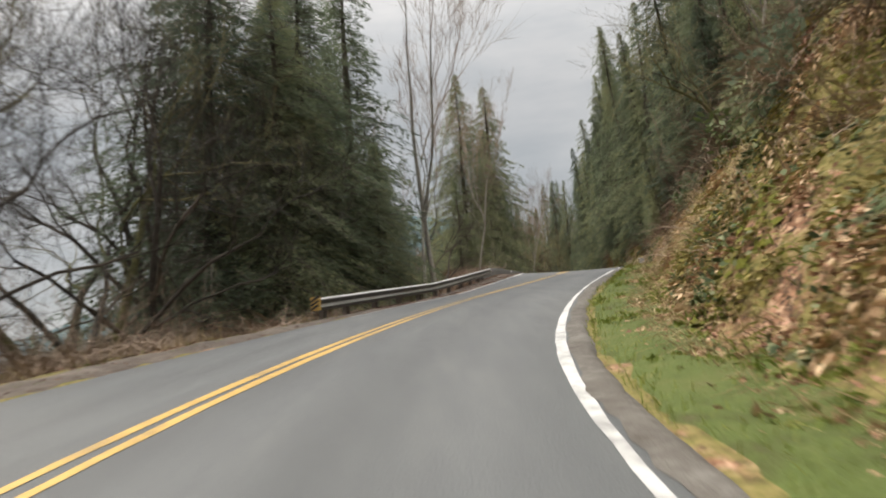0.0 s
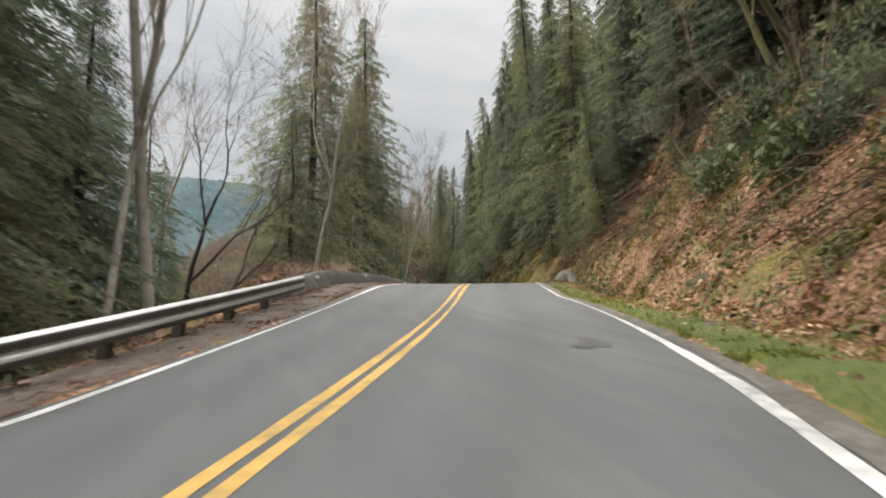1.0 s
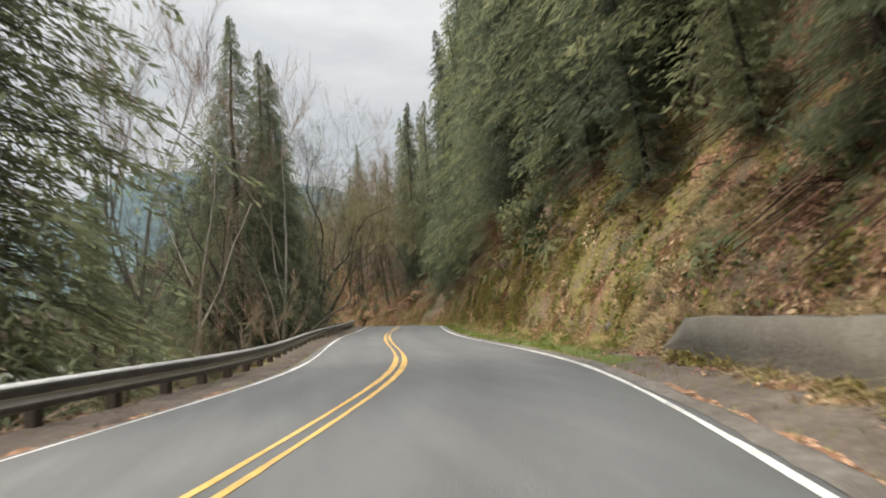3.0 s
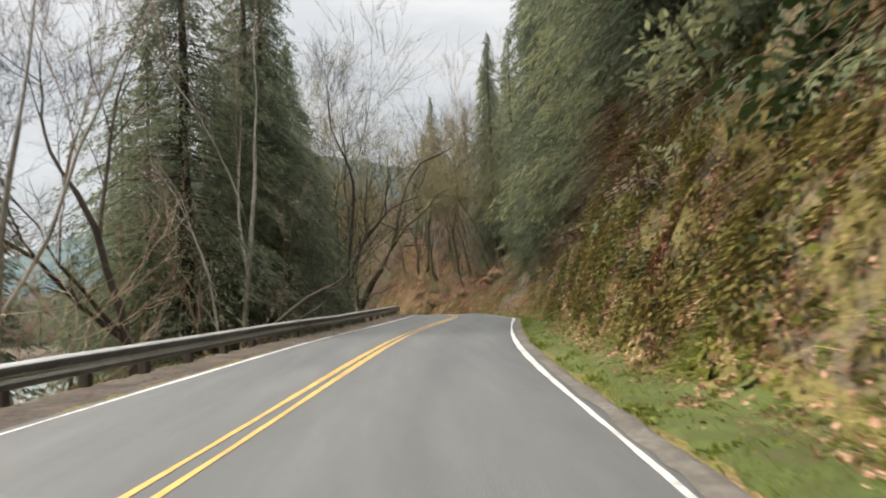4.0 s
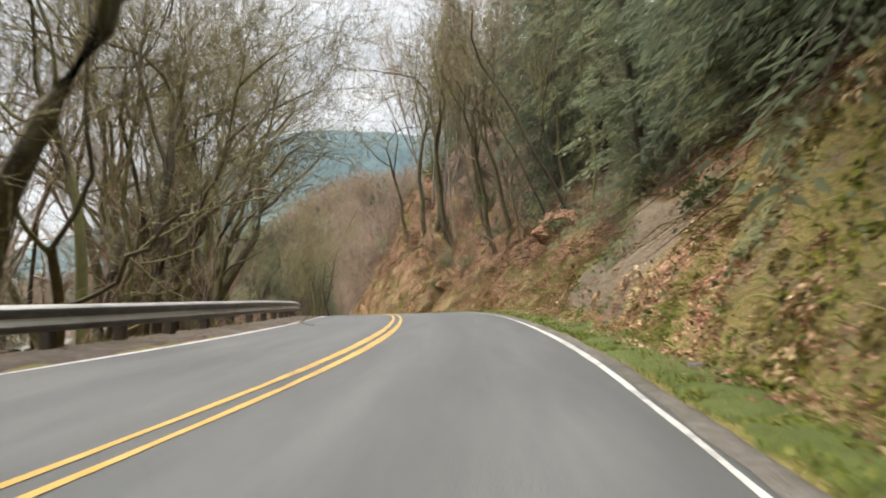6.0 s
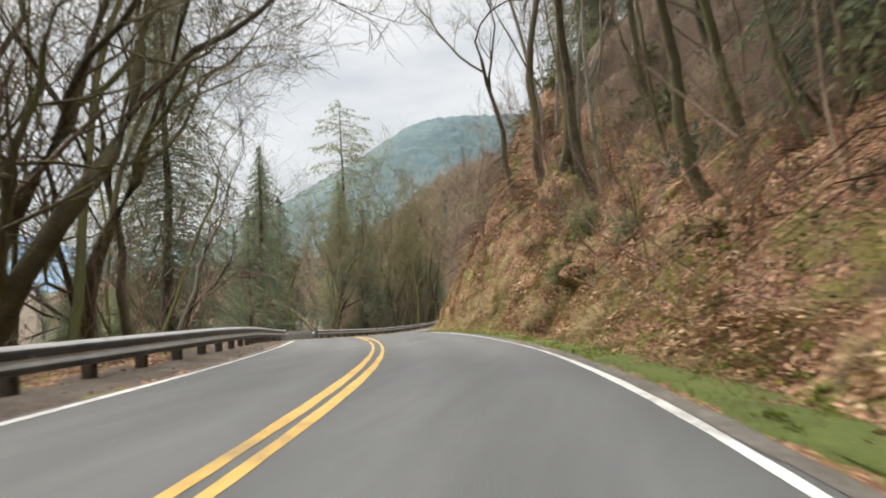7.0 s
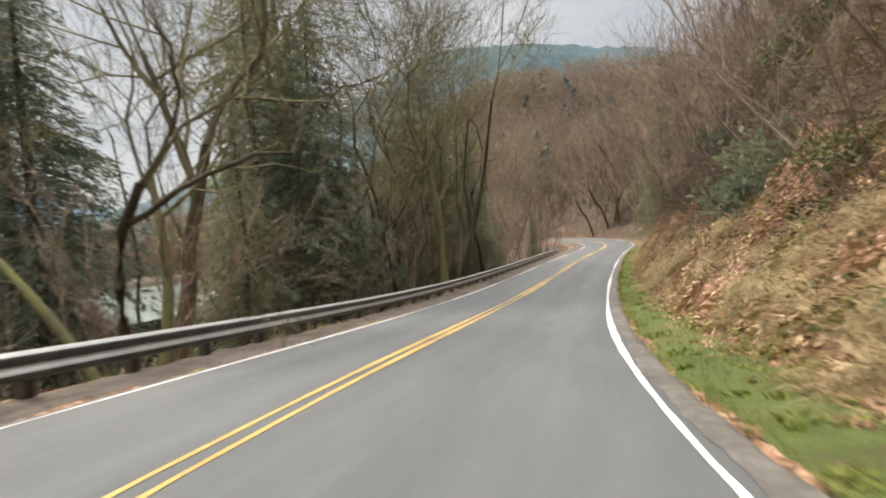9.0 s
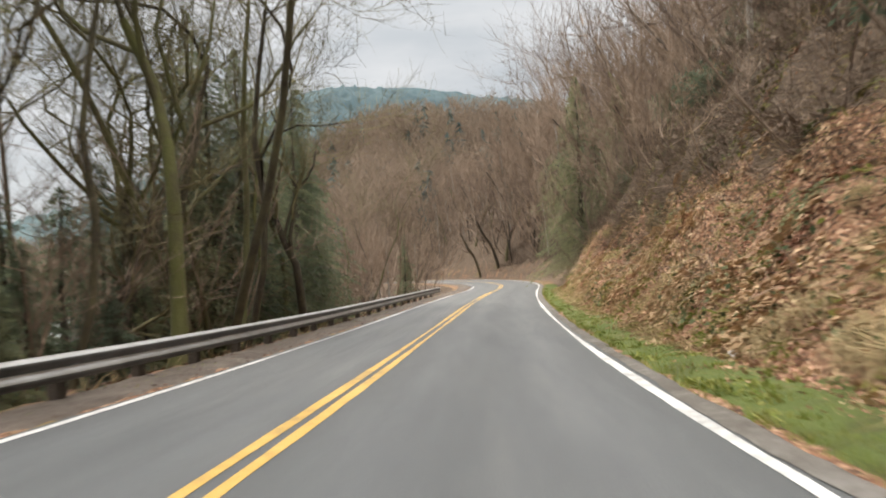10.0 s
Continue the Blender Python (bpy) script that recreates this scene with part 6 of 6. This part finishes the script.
foothill = hill("wooded_foothill", BROWN_WOOD, -10, 44, 330, 150, [(-10, 8), (-4, 10.5), (0, 11.0), (4, 11.0), (9, 10.6), (13, 8.6), (18, 4.6), (24, 2.2), (44, 0.8)], "brown leafless wooded foothill across the river", 92, 4)
hill("distant_mountain", HAZE_BLUE, 38, 78, 4200, 2000, [(38, 2.0), (44, 3.4), (50, 5.2), (56, 6.0), (64, 5.2), (78, 3)], "distant mountain ridge, its colour tinted blue for haze", 93, 25)


def far_wood(name, mat, spots, seed, tall, wide, per, slim, label):
    """Many small far trees: every tree a sheaf of slender leaves or twigs round its stem."""
    r = np.random.RandomState(seed)
    n = len(spots)
    h = (tall * r.uniform(0.6, 1.25, n))[:, None]
    t = r.rand(n, per) ** 0.9
    a = r.uniform(0, 6.28, (n, per))
    reach = wide * (1.02 - t if slim else np.sin(np.pi * np.clip(t * 0.75 + 0.2, 0, 1))) * r.uniform(0.4, 1, (n, per)) * h / tall
    c = spots[:, None] + np.stack([np.cos(a) * reach, np.sin(a) * reach, t * h], -1)
    d = np.stack([np.cos(a), np.sin(a), np.full(a.shape, -0.7 if slim else 1.2)], -1) + r.normal(0, 0.3, (n, per, 3))
    d /= np.linalg.norm(d, axis=2, keepdims=True)
    w = np.cross(d, r.normal(0, 1, (n, per, 3)))
    w /= np.linalg.norm(w, axis=2, keepdims=True) + 1e-9
    s = (0.10 if slim else 0.17) * tall * r.uniform(0.6, 1.3, (n, per, 1))
    k = 0.22 if slim else 0.06
    v = np.stack([c - d * s * 0.5, c + w * s * k, c + d * s, c - w * s * k], 2).reshape(-1, 3)
    return tagged(new(name, fast_mesh(name, v, np.arange(n * per)[:, None] * 4 + np.arange(4)[None], mat)), label, "woods", kind="stuff")


FAR_TWIG = material("far_leafless_trees", [(0.15, 0.118, 0.09), (0.19, 0.15, 0.115), (0.24, 0.19, 0.148)], scale=0.05, rough=1.0, bump=0, per_island=0.1, translucent=0.5, gloss=0.0)
FAR_FIR = material("far_conifers", [(0.06, 0.085, 0.08), (0.085, 0.112, 0.10), (0.11, 0.135, 0.115)], scale=0.04, rough=1.0, bump=0, per_island=0.3)
far_r = np.random.RandomState(17)
on_hill = foothill[far_r.choice(len(foothill), 4300, replace=False)] - np.array([0, 0, 1.0])
low_hill = foothill.reshape(-1, 110, 3)[:, :84].reshape(-1, 3)
low_hill = low_hill[far_r.choice(len(low_hill), 130, replace=False)] - np.array([0, 0, 1.0])
far_wood("distant_bare_wood", FAR_TWIG, on_hill, 18, 12.0, 3.8, 52, False, "hazy brown leafless wood on the foothill")
far_wood("distant_fir_wood", FAR_FIR, low_hill, 19, 15.0, 3.2, 70, True, "dark conifers scattered over the brown foothill")


# ---------------------------------------------------------------- single things on the bank
def snag(u, lat, tall, seed):
    """A broken dead trunk with a splintered top."""
    r = np.random.RandomState(seed)
    z = np.linspace(-0.6, tall, 9)
    pile = Pile()
    pile.add(*tube(np.column_stack([0.05 * np.cumsum(r.normal(0, 1, 9)), 0.05 * np.cumsum(r.normal(0, 1, 9)), z]), np.linspace(0.17, 0.11, 9) * r.uniform(0.85, 1.15, 9), 9))
    ob = tagged(new("broken_snag"), "broken dark dead trunk beyond the concrete barrier", "dead tree")
    ob.matrix_basis = Matrix.Translation(Vector(spot(u, lat, 0.1)))
    part_of("trunk", pile.mesh("trunk", BARK, True), ob)
    for k in range(6):
        a, hgt = 6.28 * k / 6, r.uniform(0.3, 1.1)
        foot = np.array([0.06 * math.cos(a), 0.06 * math.sin(a), tall - 0.25]) + np.append(0.05 * r.normal(0, 1, 2), 0)
        piece = Pile()
        piece.add(*tube(np.stack([foot, foot + [0, 0, hgt * 0.6], foot + [0.06 * math.cos(a), 0.06 * math.sin(a), hgt]]), [0.05, 0.035, 0.008], 5))
        part_of("splinter", piece.mesh("splinter", BARK, True), ob)


snag(65.0, -7.6, 3.0, 5)
def root_mass(name, u, lat, size, label, seed):
    """A dark overhanging clump of roots and earth."""
    r = np.random.RandomState(seed)
    pile = Pile()
    for k in range(150):
        a, el = r.uniform(0, 6.28), r.uniform(-0.9, 0.9)
        d = np.array([math.cos(a) * math.cos(el), math.sin(a) * math.cos(el), math.sin(el)])
        t = np.linspace(0, 1, 5)[:, None]
        pts = d * t * r.uniform(0.5, 1.1) + np.cumsum(r.normal(0, 0.07, (5, 3)), 0) + np.array([0, 0, -0.8]) * t ** 2
        pile.add(*tube(pts, np.linspace(0.03, 0.006, 5) * r.uniform(0.5, 1.2), 3))
    ob = tagged(new(name, pile.mesh(name, BARK)), label, "roots")
    ob.matrix_basis = Matrix.Translation(Vector(spot(u, lat))) @ Matrix.Scale(size, 4)
    return ob




def overhang(u, lat, up, size, seed):
    """A lip of root-bound earth over a hollow."""
    bm = bmesh.new()
    bmesh.ops.create_icosphere(bm, subdivisions=4, radius=1.0)
    for v in bm.verts:
        c = v.co * 1.3 + Vector((seed * 5.3, 0, 0))
        k = 1 + 0.4 * noise.noise(c) + 0.18 * noise.noise(c * 3) + 0.08 * noise.noise(c * 7)
        v.co = Vector((v.co.x * 1.0, v.co.y * 1.15, v.co.z * (0.8 if v.co.z > 0 else 0.3))) * k
    me = bpy.data.meshes.new("earth_overhang")
    bm.to_mesh(me)
    bm.free()
    me.materials.append(SOIL)
    ob = tagged(new("earth_overhang", me), "overhanging lip of earth and roots above a dark hollow", "overhang", "overhangs on the bank")
    ob.matrix_basis = Matrix.Translation(Vector(on_road(np.array([u]), np.array([lat]), up)[0])) @ pose(0, 0, 0, 0, 14, math.degrees(heading(u))) @ Matrix.Scale(size, 4)
    r = random.Random(seed)
    for k in range(7):
        f = tagged(new("sword_fern", FERNS[k % 3]), "green sword fern drooping over a dark hollow", "fern", "ferns on the bank")
        f.matrix_basis = Matrix.Translation(Vector(on_road(np.array([u + r.uniform(-1.2, 1.2) * size]), np.array([lat - size * r.uniform(0.45, 0.85)]), up + 0.28 * size)[0])) @ pose(0, 0, 0, 0, 0, math.degrees(heading(u))) @ pose(0, 0, 0, 0, -50, r.uniform(0, 360)) @ Matrix.Scale(r.uniform(0.7, 1.1), 4)


overhang(142.3, 8.4, 3.2, 1.6, 1)
overhang(154.3, 6.5, 1.55, 0.85, 2)
root_mass("root_mass", 154.3, 6.3, 0.6, "dark overhanging roots above a hollow in the bank", 1)
root_mass("root_mass", 142.2, 7.6, 1.3, "dark overhanging roots above a hollow in the bank", 2)
root_mass("root_mass", 145.5, 9.8, 1.0, "upturned root plate of a fallen tree", 3)


def fallen_branch(u, lat, length, spin, thick, seed):
    r = np.random.RandomState(seed)
    t = np.linspace(-0.5, 0.5, 9)
    a = math.radians(spin)
    us, ls = u + t * length * math.cos(a), lat + t * length * math.sin(a) * 0.6
    pts = ground_at(us, ls) + np.array([0, 0, thick * 0.8]) + r.normal(0, 0.04, (9, 3))
    pile = Pile()
    pile.add(*tube(pts, np.linspace(thick, thick * 0.3, 9), 6))
    return tagged(new("fallen_branch", pile.mesh("fallen_branch", MOSSY, True)), "fallen mossy branch lying on the bank", "branch", "fallen branches")


for k in range(46):
    fallen_branch(rf.uniform(16, 235), rf.uniform(5.2, 10.5), rf.uniform(1.0, 4.5), rf.uniform(0, 180), rf.uniform(0.012, 0.045), 300 + k)


def rock_mesh(seed):
    bm = bmesh.new()
    bmesh.ops.create_icosphere(bm, subdivisions=2, radius=0.5)
    for v in bm.verts:
        n = noise.noise(v.co * 2.2 + Vector((seed, 0, 0)))
        v.co *= 1 + 0.45 * n
        v.co.z *= 0.7
    me = bpy.data.meshes.new("rock")
    bm.to_mesh(me)
    bm.free()
    me.materials.append(ROCK)
    return me


ROCK = material("bank_stone", [(0.055, 0.048, 0.042), (0.125, 0.112, 0.098), (0.22, 0.20, 0.178)], scale=4, rough=0.9, bump=0.6)
ROCKS = [rock_mesh(k) for k in (1, 2, 3, 4)]
for k in range(80):
    u = rf.choice((rf.uniform(22, 34), rf.uniform(56, 76), rf.uniform(56, 76), rf.uniform(130, 160), rf.uniform(20, 240)))
    lat = rf.uniform(4.3, 5.4) if rf.random() < 0.7 else rf.uniform(5.4, 8)
    o = tagged(new("stone", ROCKS[k % 4]), "loose grey stone at the foot of the bank", "stone", "loose stones")
    o.matrix_basis = Matrix.Translation(Vector(spot(u, lat))) @ pose(0, 0, 0, rf.uniform(-20, 20), rf.uniform(-20, 20), rf.uniform(0, 360)) @ Matrix.Scale(rf.uniform(0.07, 0.3), 4)
for u, lat, s in ((211.5, 4.75, 0.16), (163, 5.2, 0.12), (205.5, 4.4, 0.08), (105, 4.9, 0.1), (192.5, 5.6, 0.14)):
    o = tagged(new("litter_scrap", box_mesh("litter_scrap", WHITE_PLATE, 1, 0.5, 0.12, 0.05)), "crumpled white scrap of litter on the verge", "litter")
    o.matrix_basis = Matrix.Translation(Vector(spot(u, lat))) @ pose(0, 0, 0, 8, 12, u * 37) @ Matrix.Scale(s * 1.5, 4)
# darker patches and a crack in the asphalt
PATCH = material("asphalt_patch", [(0.055, 0.055, 0.054), (0.08, 0.08, 0.078), (0.11, 0.11, 0.107)], scale=3, rough=0.8, bump=0.4, bump_scale=50)
for u, lat, a, bb in ((27.0, 2.4, 0.5, 0.2), (154.6, 1.35, 0.5, 0.09), (153.9, 1.0, 0.6, 0.06), (155.5, -0.1, 0.35, 0.16), (152.8, 0.55, 0.4, 0.05)):
    ang = np.linspace(0, 2 * np.pi, 15)[:-1]
    rr = 1 + 0.3 * np.sin(ang * 3 + u) + 0.2 * np.cos(ang * 5 + lat)
    v = on_road(u + a * rr * np.cos(ang), lat + bb * rr * np.sin(ang), 0.009)
    tagged(new("road_patch", mesh_from("road_patch", v, [tuple(range(14))], PATCH)), "dark repair patch in the asphalt", "road patch", kind="structure")


def outcrop(u, lat, size, seed):
    """A ledge of grey rock standing out of the bank."""
    bm = bmesh.new()
    bmesh.ops.create_icosphere(bm, subdivisions=4, radius=1.0)
    for v in bm.verts:
        c = v.co * 1.4 + Vector((seed * 3.1, 0, 0))
        n = noise.noise(c) * 0.55 + noise.noise(c * 3) * 0.22 + noise.noise(c * 8) * 0.07
        v.co = Vector((v.co.x * 1.1, v.co.y * 1.7, v.co.z * 0.42)) * (1 + n)
    me = bpy.data.meshes.new("rock_outcrop")
    bm.to_mesh(me)
    bm.free()
    me.materials.append(ROCK)
    ob = tagged(new("rock_outcrop", me), "bare grey rock ledge showing through the bank", "rock", "rock ledges")
    ob.matrix_basis = Matrix.Translation(Vector(spot(u, lat, 0.42 * size))) @ pose(0, 0, 0, 0, -55, math.degrees(heading(u))) @ Matrix.Scale(size, 4)


for u, lat, size, seed in ((203.8, 7.5, 1.05, 1),):
    outcrop(u, lat, size, seed)
